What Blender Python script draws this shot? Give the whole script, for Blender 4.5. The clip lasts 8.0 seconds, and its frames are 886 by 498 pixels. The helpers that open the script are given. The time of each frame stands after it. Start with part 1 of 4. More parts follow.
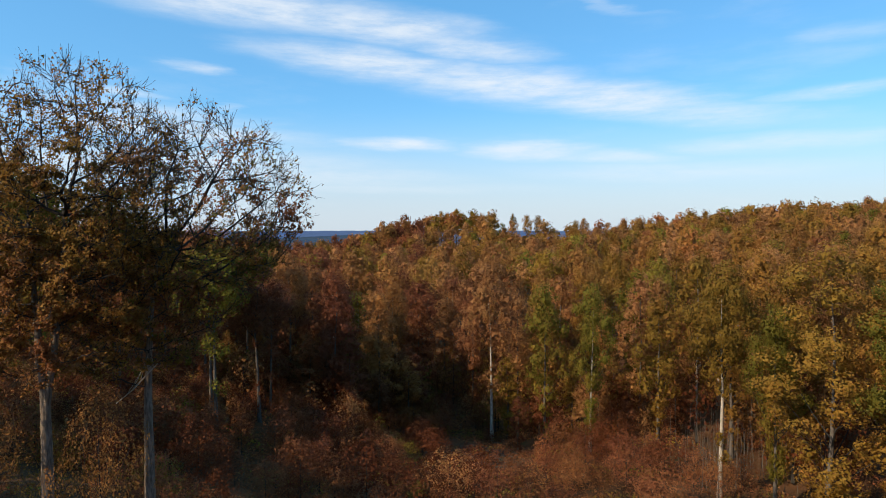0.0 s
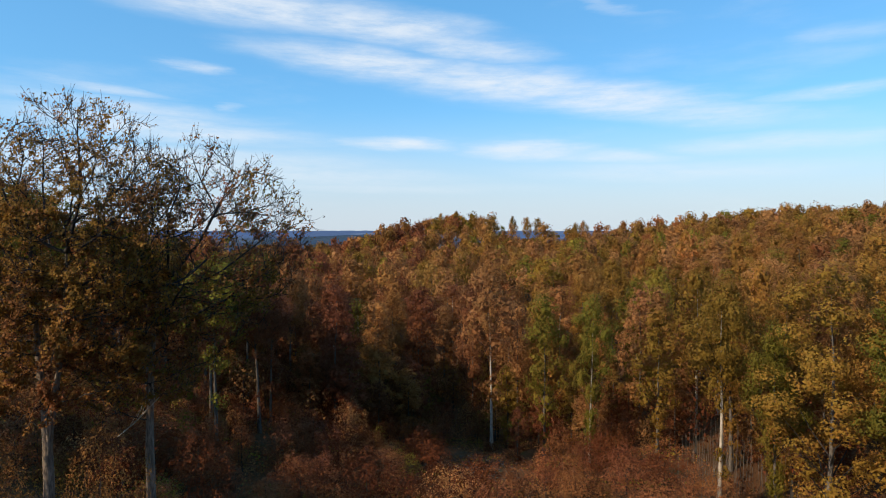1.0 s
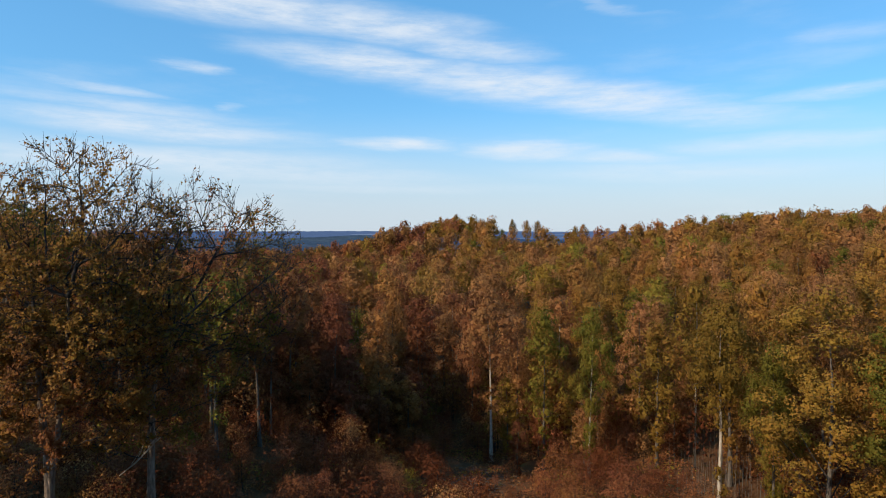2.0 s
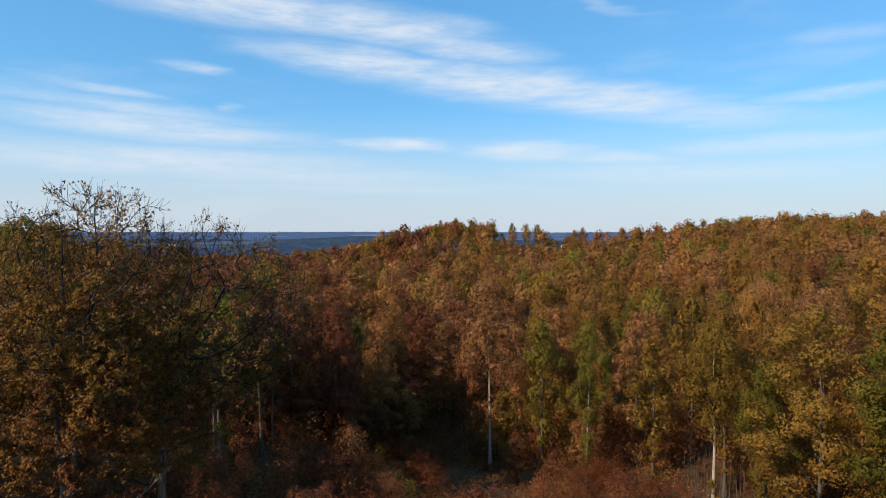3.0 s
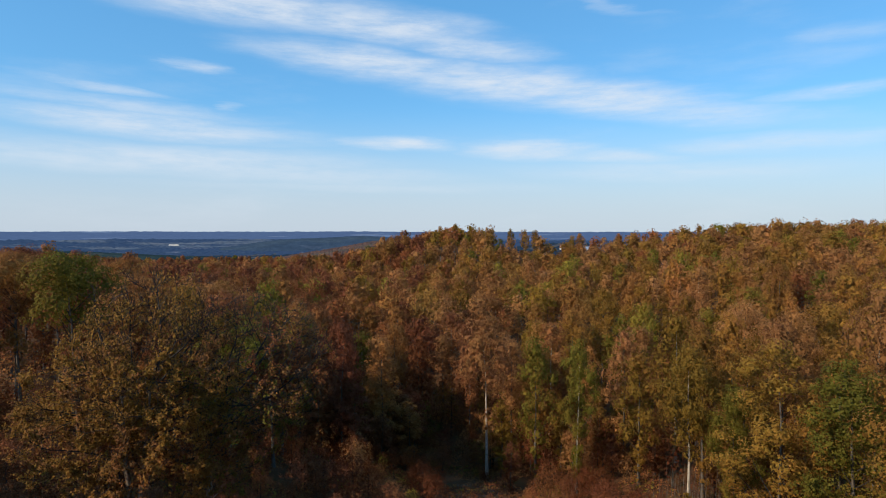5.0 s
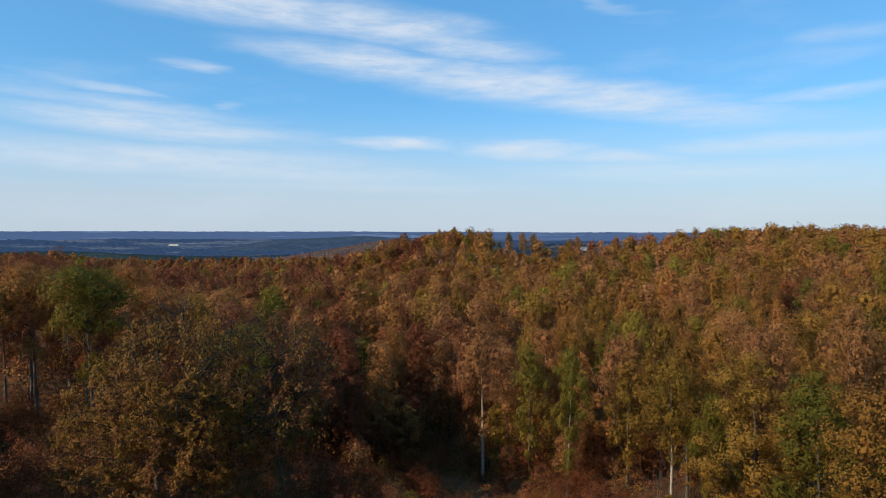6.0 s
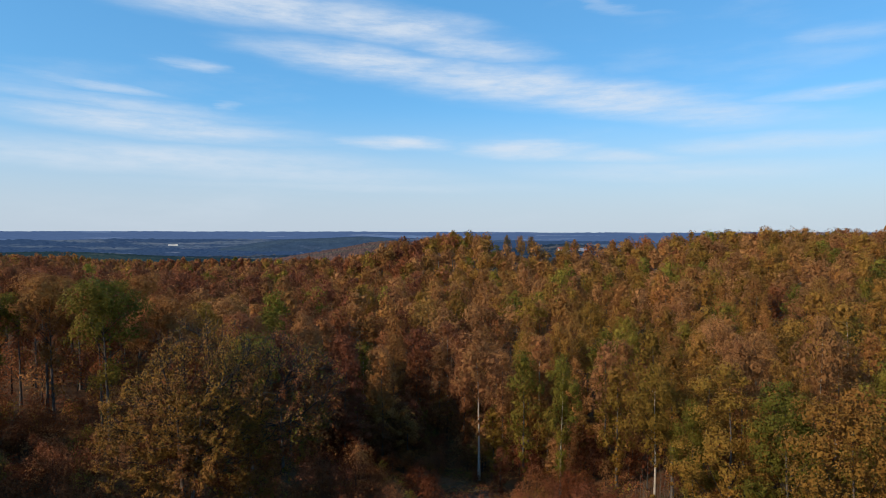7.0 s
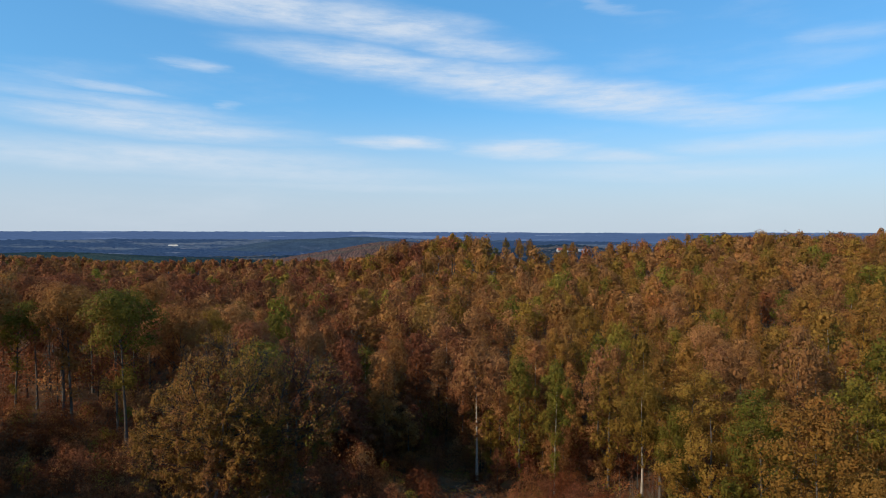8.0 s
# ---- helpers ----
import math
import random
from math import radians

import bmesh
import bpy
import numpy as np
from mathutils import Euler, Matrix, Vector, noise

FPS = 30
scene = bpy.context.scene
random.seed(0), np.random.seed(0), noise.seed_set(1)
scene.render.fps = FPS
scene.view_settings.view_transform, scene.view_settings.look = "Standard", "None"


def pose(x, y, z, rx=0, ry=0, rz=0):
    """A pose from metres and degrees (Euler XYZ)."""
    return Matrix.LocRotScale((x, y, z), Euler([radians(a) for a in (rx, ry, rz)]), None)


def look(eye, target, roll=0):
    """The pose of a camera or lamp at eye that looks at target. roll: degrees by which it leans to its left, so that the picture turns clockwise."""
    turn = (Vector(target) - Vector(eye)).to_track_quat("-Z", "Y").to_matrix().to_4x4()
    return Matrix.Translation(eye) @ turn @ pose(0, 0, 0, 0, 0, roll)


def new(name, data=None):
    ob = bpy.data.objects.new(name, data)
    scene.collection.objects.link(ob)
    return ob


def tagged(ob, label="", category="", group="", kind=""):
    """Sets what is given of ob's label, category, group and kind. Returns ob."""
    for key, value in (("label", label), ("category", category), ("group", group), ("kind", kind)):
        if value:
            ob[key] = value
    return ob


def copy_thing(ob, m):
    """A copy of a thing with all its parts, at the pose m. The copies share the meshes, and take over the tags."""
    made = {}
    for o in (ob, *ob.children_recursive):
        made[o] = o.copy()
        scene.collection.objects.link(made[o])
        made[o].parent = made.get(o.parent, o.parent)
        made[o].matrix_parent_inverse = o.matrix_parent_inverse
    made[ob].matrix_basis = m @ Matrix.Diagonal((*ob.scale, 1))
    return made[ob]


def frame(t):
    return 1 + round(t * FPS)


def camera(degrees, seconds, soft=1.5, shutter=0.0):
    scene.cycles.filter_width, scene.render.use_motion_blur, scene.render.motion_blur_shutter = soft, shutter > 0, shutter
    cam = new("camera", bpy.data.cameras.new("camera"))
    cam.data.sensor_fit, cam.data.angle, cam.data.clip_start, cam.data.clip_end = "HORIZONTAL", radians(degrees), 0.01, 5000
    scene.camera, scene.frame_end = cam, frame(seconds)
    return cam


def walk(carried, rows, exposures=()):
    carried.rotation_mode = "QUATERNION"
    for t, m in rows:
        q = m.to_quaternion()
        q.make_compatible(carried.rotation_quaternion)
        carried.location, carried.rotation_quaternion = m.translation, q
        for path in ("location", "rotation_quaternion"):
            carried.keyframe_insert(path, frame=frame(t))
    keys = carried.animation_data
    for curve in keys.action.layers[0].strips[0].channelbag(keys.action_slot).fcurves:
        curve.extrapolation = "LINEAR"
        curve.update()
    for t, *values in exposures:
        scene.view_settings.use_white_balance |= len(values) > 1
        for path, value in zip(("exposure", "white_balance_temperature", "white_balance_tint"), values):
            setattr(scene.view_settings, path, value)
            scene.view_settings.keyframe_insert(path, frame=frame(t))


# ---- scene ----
cam = camera(72.0, 8.0, soft=1.0)
# seconds, metres right, ahead and up, turn, pitch, roll
ROWS = [
    (0.0, 0.00, 0.00, 38.00, 0.01, -1.57, 0.04),
    (0.5, -0.02, -0.05, 38.79, -0.02, -1.60, 0.00),
    (1.0, -0.07, -0.06, 39.87, -0.03, -1.59, 0.00),
    (1.5, -0.08, -0.03, 41.03, -0.04, -1.59, -0.02),
    (3.0, 0.02, -1.64, 44.20, -0.04, -1.53, -0.04),
    (3.5, 0.04, -3.01, 45.34, -0.06, -1.53, -0.04),
    (4.0, 0.04, -4.68, 46.50, -0.07, -1.56, -0.05),
    (4.5, -0.01, -6.65, 47.76, -0.07, -1.60, -0.04),
    (6.0, 0.37, -13.63, 51.33, -0.12, -1.64, -0.13),
    (6.5, 0.55, -16.27, 52.48, -0.17, -1.63, -0.15),
    (7.0, 0.65, -18.90, 53.67, -0.19, -1.66, -0.17),
    (7.5, 0.69, -21.56, 54.88, -0.20, -1.65, -0.19),
    (8.0, 0.72, -24.33, 55.96, -0.21, -1.67, -0.20),
]
# the camera's own exposure sinks a little, and its balance cools, as more sky comes in
EXPOSURES = [(0.0, 0.88, 6950, 10), (2.0, 0.80, 6880, 10), (4.0, 0.73, 6780, 10), (8.0, 0.63, 6620, 10)]
walk(cam, [(t, pose(x, y, z, 90 + pitch, roll, yaw)) for t, x, y, z, yaw, pitch, roll in ROWS], EXPOSURES)


# ------------------------------------------------------------------ world and sun
SUN_TURN, SUN_HEIGHT = radians(238), radians(31)      # low, from the side where the beeches stand

world = bpy.data.worlds.new("autumn_sky")
scene.world = world
world.use_nodes = True


class Nodes:
    """Short hand for building a node tree."""

    def __init__(self, tree):
        self.tree = tree
        tree.nodes.clear()

    def add(self, kind, links=None):
        n = self.tree.nodes.new(kind)
        for key, value in (links or {}).items():
            if isinstance(value, bpy.types.NodeSocket):
                self.tree.links.new(value, n.inputs[key])
            else:
                n.inputs[key].default_value = value
        return n

    def vector(self, op, a, b=(0.0, 0.0, 0.0)):
        n = self.add("ShaderNodeVectorMath", {0: a, 1: b})
        n.operation = op
        return n

    def math(self, op, a, b=0.0, clamp=False):
        n = self.add("ShaderNodeMath", {0: a, 1: b})
        n.operation, n.use_clamp = op, clamp
        return n.outputs[0]

    def mix(self, fac, a, b, blend="MIX"):
        n = self.add("ShaderNodeMix")
        n.data_type, n.blend_type = "RGBA", blend
        for key, value in ((0, fac), (6, a), (7, b)):
            if isinstance(value, bpy.types.NodeSocket):
                self.tree.links.new(value, n.inputs[key])
            else:
                n.inputs[key].default_value = value
        return n.outputs[2]

    def noise(self, vector, scale, detail=3.0, rough=0.55):
        return self.add("ShaderNodeTexNoise", {"Vector": vector, "Scale": scale, "Detail": detail, "Roughness": rough}).outputs[0]

    def ramp(self, fac, lo, hi, a=0.0, b=1.0):
        n = self.add("ShaderNodeMapRange", {0: fac, 1: lo, 2: hi, 3: a, 4: b})
        n.interpolation_type = "SMOOTHSTEP"
        return n.outputs[0]


def rgb(r, g, b):
    return (r, g, b, 1.0)


def build_sky():
    n = Nodes(world.node_tree)
    sky = n.add("ShaderNodeTexSky")
    sky.sky_type, sky.sun_disc, sky.sun_elevation, sky.sun_rotation = "NISHITA", False, SUN_HEIGHT, SUN_TURN
    sky.altitude, sky.air_density, sky.dust_density, sky.ozone_density = 350.0, 1.0, SKY_DUST, SKY_OZONE
    way = n.add("ShaderNodeTexCoord").outputs["Generated"]
    xyz = n.add("ShaderNodeSeparateXYZ", {0: way})
    side = n.math("ARCTAN2", xyz.outputs[0], xyz.outputs[1])
    up = n.math("ARCSINE", xyz.outputs[2])
    flat = n.add("ShaderNodeCombineXYZ", {0: side, 1: up, 2: 0.0}).outputs[0]
    # wind-drawn wisps: noise stretched along the streaks bends and frays them
    drawn = n.add("ShaderNodeMapping", {"Vector": flat, "Rotation": (0, 0, radians(5)), "Scale": (3.0, 17.0, 1.0)}).outputs[0]
    bend = n.add("ShaderNodeTexNoise", {"Vector": drawn, "Scale": 1.4, "Detail": 6.0, "Roughness": 0.62}).outputs[1]
    shift = n.vector("SUBTRACT", bend, (0.5, 0.5, 0.5)).outputs[0]
    shift = n.vector("MULTIPLY", shift, (0.20, 0.026, 0.0)).outputs[0]
    place = n.vector("ADD", flat, shift).outputs[0]
    fray = n.noise(n.add("ShaderNodeMapping", {"Vector": flat, "Rotation": (0, 0, radians(6)), "Scale": (5.0, 26.0, 1.0)}).outputs[0], 2.2, 8.0, 0.66)
    total = 0.0
    for az, el, long, thick, lean, dense in STREAKS:
        spot = n.add("ShaderNodeMapping", {"Vector": place, "Location": (radians(az), radians(el), 0), "Rotation": (0, 0, radians(lean)),
                                           "Scale": (radians(long), radians(thick), 1.0)})
        spot.vector_type = "TEXTURE"
        dist = n.vector("LENGTH", spot.outputs[0]).outputs["Value"]
        total = n.math("MAXIMUM", total, n.ramp(dist, 1.3, 0.1, 0.0, dense))
    # thin high cloud over the rest of the sky
    rest = n.noise(n.add("ShaderNodeMapping", {"Vector": way, "Scale": (2.0, 2.0, 9.0)}).outputs[0], 1.3, 7.0, 0.6)
    thin = n.ramp(rest, 0.50, 0.80, 0.0, 0.22)
    total = n.math("MULTIPLY", total, n.ramp(fray, 0.25, 0.70, 0.42, 1.0))
    cover = n.math("MAXIMUM", total, thin, True)
    # pale veil above the skyline, the same all round
    veil = n.ramp(up, radians(12.0), radians(0.5), 0.0, 0.85)
    tone = n.add("ShaderNodeHueSaturation", {"Color": sky.outputs[0], "Saturation": SKY_SATURATION, "Value": 1.0, "Hue": SKY_HUE}).outputs[0]
    tone = n.mix(1.0, tone, rgb(*SKY_TINT), "MULTIPLY")
    tone = n.mix(0.5, tone, rgb(*CLEAR))
    tone = n.mix(veil, tone, rgb(*VEIL))
    tone = n.mix(cover, tone, rgb(*CLOUD))
    back = n.add("ShaderNodeBackground", {"Color": tone, "Strength": SKY_STRENGTH})
    out = n.add("ShaderNodeOutputWorld")
    n.tree.links.new(back.outputs[0], out.inputs[0])


SKY_STRENGTH, SKY_DUST, SKY_OZONE, SKY_SATURATION, SKY_HUE = 0.102, 0.4, 1.5, 1.25, 0.5
SKY_TINT = (0.80, 1.06, 1.18)
CLEAR = (0.85, 2.75, 5.15)        # the even blue of clear autumn air
VEIL = (3.35, 3.85, 4.60)
CLOUD = (4.45, 4.95, 5.60)
# streaks of cirrus: bearing, height, half length, half thickness, lean (degrees), density
STREAKS = (
    (-17.0, 19.2, 15.0, 2.0, -2.0, 0.90), (-6.0, 18.4, 12.0, 1.9, -5.0, 0.85), (3.0, 16.6, 8.0, 1.3, -8.0, 0.70),
    (-6.5, 15.2, 12.0, 1.6, -5.0, 0.90), (5.0, 13.6, 13.0, 2.1, -7.0, 0.90), (15.0, 11.9, 11.0, 1.8, -7.0, 0.85), (23.0, 10.2, 10.0, 1.3, -6.0, 0.55),
    (-27.0, 10.3, 13.0, 0.8, -3.0, 0.55), (-25.0, 8.9, 15.0, 1.2, -2.0, 0.80), (-29.0, 11.6, 6.0, 0.5, -4.0, 0.55),
    (-24.0, 6.2, 20.0, 1.5, 0.0, 0.70), (-14.0, 5.2, 16.0, 1.1, -1.0, 0.50),
    (-4.5, 8.3, 6.5, 0.6, -1.5, 0.85), (8.0, 7.5, 7.0, 0.95, -2.0, 0.80), (15.0, 6.9, 8.0, 0.7, -3.0, 0.60), (32.0, 11.0, 7.0, 0.7, 2.0, 0.55),
    (29.0, 7.4, 9.0, 0.9, 0.0, 0.50), (-21.9, 13.9, 2.8, 0.6, 0.0, 0.55), (-19.5, 10.9, 1.5, 0.4, 0.0, 0.35), (33.0, 15.2, 5.0, 0.8, -3.0, 0.30),
    (15.3, 19.6, 5.0, 0.5, -14.0, 0.25), (20.0, 5.4, 14.0, 1.0, -1.0, 0.40), (-8.0, 4.1, 18.0, 0.6, 0.0, 0.30),
)
build_sky()

sun = new("sun", bpy.data.lights.new("sun", "SUN"))
sun.data.energy, sun.data.angle, sun.data.color = 3.3, radians(0.6), (1.0, 0.83, 0.63)
toward = Vector((math.sin(SUN_TURN) * math.cos(SUN_HEIGHT), math.cos(SUN_TURN) * math.cos(SUN_HEIGHT), math.sin(SUN_HEIGHT)))
sun.matrix_world = look(toward * 400, (0, 0, 0))


# ------------------------------------------------------------------ materials
def material(name):
    m = bpy.data.materials.new(name)
    m.use_nodes = True
    return m, Nodes(m.node_tree)


def finish(n, shader):
    out = n.add("ShaderNodeOutputMaterial")
    n.tree.links.new(shader, out.inputs[0])


def leaf_material(name, main, other, third, through_light=0.36):
    """Autumn leaves: three tones that change from tree to tree, from bough to bough and from leaf to leaf."""
    m, n = material(name)
    where = n.add("ShaderNodeNewGeometry")
    each = where.outputs["Random Per Island"]
    own = n.add("ShaderNodeAttribute")
    own.attribute_name = "tree_tint"
    tree = n.math("FRACT", n.math("ADD", n.add("ShaderNodeObjectInfo").outputs["Random"], own.outputs["Fac"]))
    bough = n.noise(where.outputs["Position"], 0.5, 4.0, 0.65)
    stand = n.noise(where.outputs["Position"], 0.075, 2.0, 0.5)
    pick = n.math("ADD", n.math("MULTIPLY", bough, 0.80), n.math("MULTIPLY", each, 0.18))
    pick = n.math("ADD", pick, n.math("MULTIPLY", n.math("SUBTRACT", tree, 0.5), 0.60))
    tone = n.mix(n.ramp(pick, 0.34, 0.72), rgb(*main), rgb(*other))
    spread = n.math("ADD", n.math("MULTIPLY", stand, 0.94), n.math("MULTIPLY", each, 0.16))
    tone = n.mix(n.ramp(spread, 0.48, 0.82, 0.0, 0.8), tone, rgb(*third))
    value = n.math("ADD", 0.80, n.math("MULTIPLY", n.math("FRACT", n.math("MULTIPLY", each, 7.31)), 0.40))
    value = n.math("MULTIPLY", value, n.math("ADD", 0.70, n.math("MULTIPLY", n.math("FRACT", n.math("MULTIPLY", tree, 5.7)), 0.56)))
    tone = n.add("ShaderNodeHueSaturation", {"Color": tone, "Value": value}).outputs[0]
    face = n.add("ShaderNodeBsdfPrincipled", {"Base Color": tone, "Roughness": 0.7, "Specular IOR Level": 0.09}).outputs[0]
    back = n.add("ShaderNodeBsdfTranslucent", {"Color": tone}).outputs[0]
    finish(n, n.add("ShaderNodeMixShader", {0: through_light, 1: face, 2: back}).outputs[0])
    return m


def bark_material(name, light, dark, moss):
    m, n = material(name)
    spot = n.add("ShaderNodeTexCoord").outputs["Object"]
    drawn = n.add("ShaderNodeMapping", {"Vector": spot, "Scale": (6.0, 6.0, 1.1)}).outputs[0]
    grain = n.noise(drawn, 1.6, 6.0, 0.65)
    blot = n.noise(spot, 0.8, 4.0, 0.6)
    tone = n.mix(n.ramp(grain, 0.35, 0.66), rgb(*dark), rgb(*light))
    tone = n.mix(n.ramp(blot, 0.52, 0.70, 0.0, 0.7), tone, rgb(*moss))
    bump = n.add("ShaderNodeBump", {"Height": grain, "Strength": 0.6, "Distance": 0.04}).outputs[0]
    finish(n, n.add("ShaderNodeBsdfPrincipled", {"Base Color": tone, "Roughness": 0.88, "Specular IOR Level": 0.2, "Normal": bump}).outputs[0])
    return m


LEAVES = {
    "olive": leaf_material("leaf_olive", (0.212, 0.130, 0.022), (0.268, 0.140, 0.030), (0.285, 0.118, 0.033)),
    "green": leaf_material("leaf_green", (0.150, 0.138, 0.021), (0.200, 0.155, 0.024), (0.245, 0.150, 0.028)),
    "gold": leaf_material("leaf_gold", (0.270, 0.142, 0.030), (0.230, 0.132, 0.027), (0.29, 0.112, 0.031)),
    "yellow": leaf_material("leaf_yellow", (0.46, 0.235, 0.035), (0.42, 0.20, 0.034), (0.40, 0.17, 0.032)),
    "amber": leaf_material("leaf_amber", (0.290, 0.134, 0.040), (0.255, 0.140, 0.036), (0.285, 0.108, 0.038)),
    "rust": leaf_material("leaf_rust", (0.255, 0.092, 0.035), (0.235, 0.112, 0.038), (0.21, 0.068, 0.030)),
    "russet": leaf_material("leaf_russet", (0.190, 0.066, 0.031), (0.205, 0.086, 0.035), (0.160, 0.052, 0.027)),
    "copper": leaf_material("leaf_copper", (0.122, 0.036, 0.014), (0.130, 0.046, 0.015), (0.104, 0.029, 0.012)),
    "brown": leaf_material("leaf_brown", (0.320, 0.155, 0.056), (0.270, 0.130, 0.046), (0.31, 0.125, 0.054)),
}
LEAF_NAMES = list(LEAVES)
BARK_PALE = bark_material("bark_pale", (0.42, 0.36, 0.29), (0.22, 0.185, 0.145), (0.20, 0.185, 0.12))
BARK_GREY = bark_material("bark_grey", (0.130, 0.110, 0.092), (0.055, 0.045, 0.037), (0.080, 0.078, 0.050))
BARK_BEECH = bark_material("bark_beech", (0.225, 0.170, 0.128), (0.085, 0.064, 0.048), (0.120, 0.105, 0.062))
# bark of bushes, and of boughs, whose shade is put into the dark colour
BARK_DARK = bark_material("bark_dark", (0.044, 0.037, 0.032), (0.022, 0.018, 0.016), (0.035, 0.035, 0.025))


def litter_material():
    """Fallen leaves, brambles and bare soil."""
    m, n = material("leaf_litter")
    spot = n.add("ShaderNodeNewGeometry").outputs["Position"]
    big = n.noise(spot, 0.09, 5.0, 0.6)
    small = n.noise(spot, 2.2, 6.0, 0.7)
    tone = n.mix(n.ramp(big, 0.36, 0.64), rgb(0.070, 0.034, 0.015), rgb(0.110, 0.052, 0.022))
    tone = n.mix(n.ramp(small, 0.45, 0.75, 0.0, 0.8), tone, rgb(0.13, 0.074, 0.040))
    tone = n.mix(n.ramp(n.noise(spot, 0.35, 4.0), 0.58, 0.72, 0.0, 0.7), tone, rgb(0.045, 0.055, 0.018))
    bump = n.add("ShaderNodeBump", {"Height": small, "Strength": 0.9, "Distance": 0.25}).outputs[0]
    finish(n, n.add("ShaderNodeBsdfPrincipled", {"Base Color": tone, "Roughness": 0.95, "Specular IOR Level": 0.1, "Normal": bump}).outputs[0])
    return m


def far_material(name, wood, field, pale, haze_glow, scale):
    """Woods and fields kilometres away, as a backdrop; the air light over them is painted as bluish colour and glow."""
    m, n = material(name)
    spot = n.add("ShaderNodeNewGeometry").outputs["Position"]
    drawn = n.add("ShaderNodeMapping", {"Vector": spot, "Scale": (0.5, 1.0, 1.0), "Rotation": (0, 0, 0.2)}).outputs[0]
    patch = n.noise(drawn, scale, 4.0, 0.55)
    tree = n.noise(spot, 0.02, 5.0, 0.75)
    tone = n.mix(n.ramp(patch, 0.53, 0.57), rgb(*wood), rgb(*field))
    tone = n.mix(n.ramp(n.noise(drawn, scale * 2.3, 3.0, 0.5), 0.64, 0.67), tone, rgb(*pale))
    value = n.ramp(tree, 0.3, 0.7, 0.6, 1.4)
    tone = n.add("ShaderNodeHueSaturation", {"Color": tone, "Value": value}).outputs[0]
    # painted haze: blue air light given off by the surface, paler over fields
    air = n.mix(n.ramp(patch, 0.50, 0.60, 0.0, 0.45), rgb(*haze_glow), rgb(*field))
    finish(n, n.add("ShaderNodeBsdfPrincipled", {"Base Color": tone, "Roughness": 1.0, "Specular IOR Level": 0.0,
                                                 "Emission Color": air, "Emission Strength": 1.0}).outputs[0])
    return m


def plain_material(name, tone, rough=0.8):
    m, n = material(name)
    spot = n.add("ShaderNodeTexCoord").outputs["Object"]
    speck = n.noise(spot, 1.4, 5.0, 0.6)
    col = n.add("ShaderNodeHueSaturation", {"Color": rgb(*tone), "Value": n.ramp(speck, 0.3, 0.7, 0.8, 1.15)}).outputs[0]
    finish(n, n.add("ShaderNodeBsdfPrincipled", {"Base Color": col, "Roughness": rough}).outputs[0])
    return m


LITTER = litter_material()
# the fourth tone is the painted haze, stronger and bluer with distance
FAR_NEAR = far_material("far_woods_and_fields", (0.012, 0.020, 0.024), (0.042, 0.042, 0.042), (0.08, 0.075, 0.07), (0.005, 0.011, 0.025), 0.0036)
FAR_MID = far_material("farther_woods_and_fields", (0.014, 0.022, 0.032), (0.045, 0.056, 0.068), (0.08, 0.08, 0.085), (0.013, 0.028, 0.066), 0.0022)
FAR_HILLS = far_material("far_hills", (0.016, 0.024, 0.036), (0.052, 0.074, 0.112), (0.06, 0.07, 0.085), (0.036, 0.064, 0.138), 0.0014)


# ------------------------------------------------------------------ mesh helpers
class Geo:
    """Gathers points and faces, with a material number for each face."""

    def __init__(self):
        self.v, self.f, self.m, self.t, self.count = [], [], [], [], 0

    def put(self, verts, faces, mat=0, tint=0.0):
        self.v.append(np.asarray(verts, dtype=np.float32))
        self.f.append(np.asarray(faces, dtype=np.int32) + self.count)
        self.m.append(np.full(len(faces), mat, dtype=np.int32))
        self.t.append(np.full(len(faces), tint, dtype=np.float32))
        self.count += len(verts)

    def mesh(self, name, materials, smooth=False, tinted=False):
        me = bpy.data.meshes.new(name)
        verts = np.concatenate(self.v)
        sizes = np.concatenate([np.full(len(f), f.shape[1], dtype=np.int32) for f in self.f])
        loops = np.concatenate([f.ravel() for f in self.f])
        me.vertices.add(len(verts))
        me.vertices.foreach_set("co", verts.ravel())
        me.loops.add(len(loops))
        me.loops.foreach_set("vertex_index", loops)
        me.polygons.add(len(sizes))
        me.polygons.foreach_set("loop_start", np.concatenate(([0], np.cumsum(sizes)[:-1])).astype(np.int32))
        me.polygons.foreach_set("material_index", np.concatenate(self.m))
        me.polygons.foreach_set("use_smooth", np.full(len(sizes), smooth, dtype=bool))
        for mt in materials:
            me.materials.append(mt)
        if tinted:
            me.attributes.new("tree_tint", "FLOAT", "FACE").data.foreach_set("value", np.concatenate(self.t))
        me.update(calc_edges=True)
        me.validate()
        return me


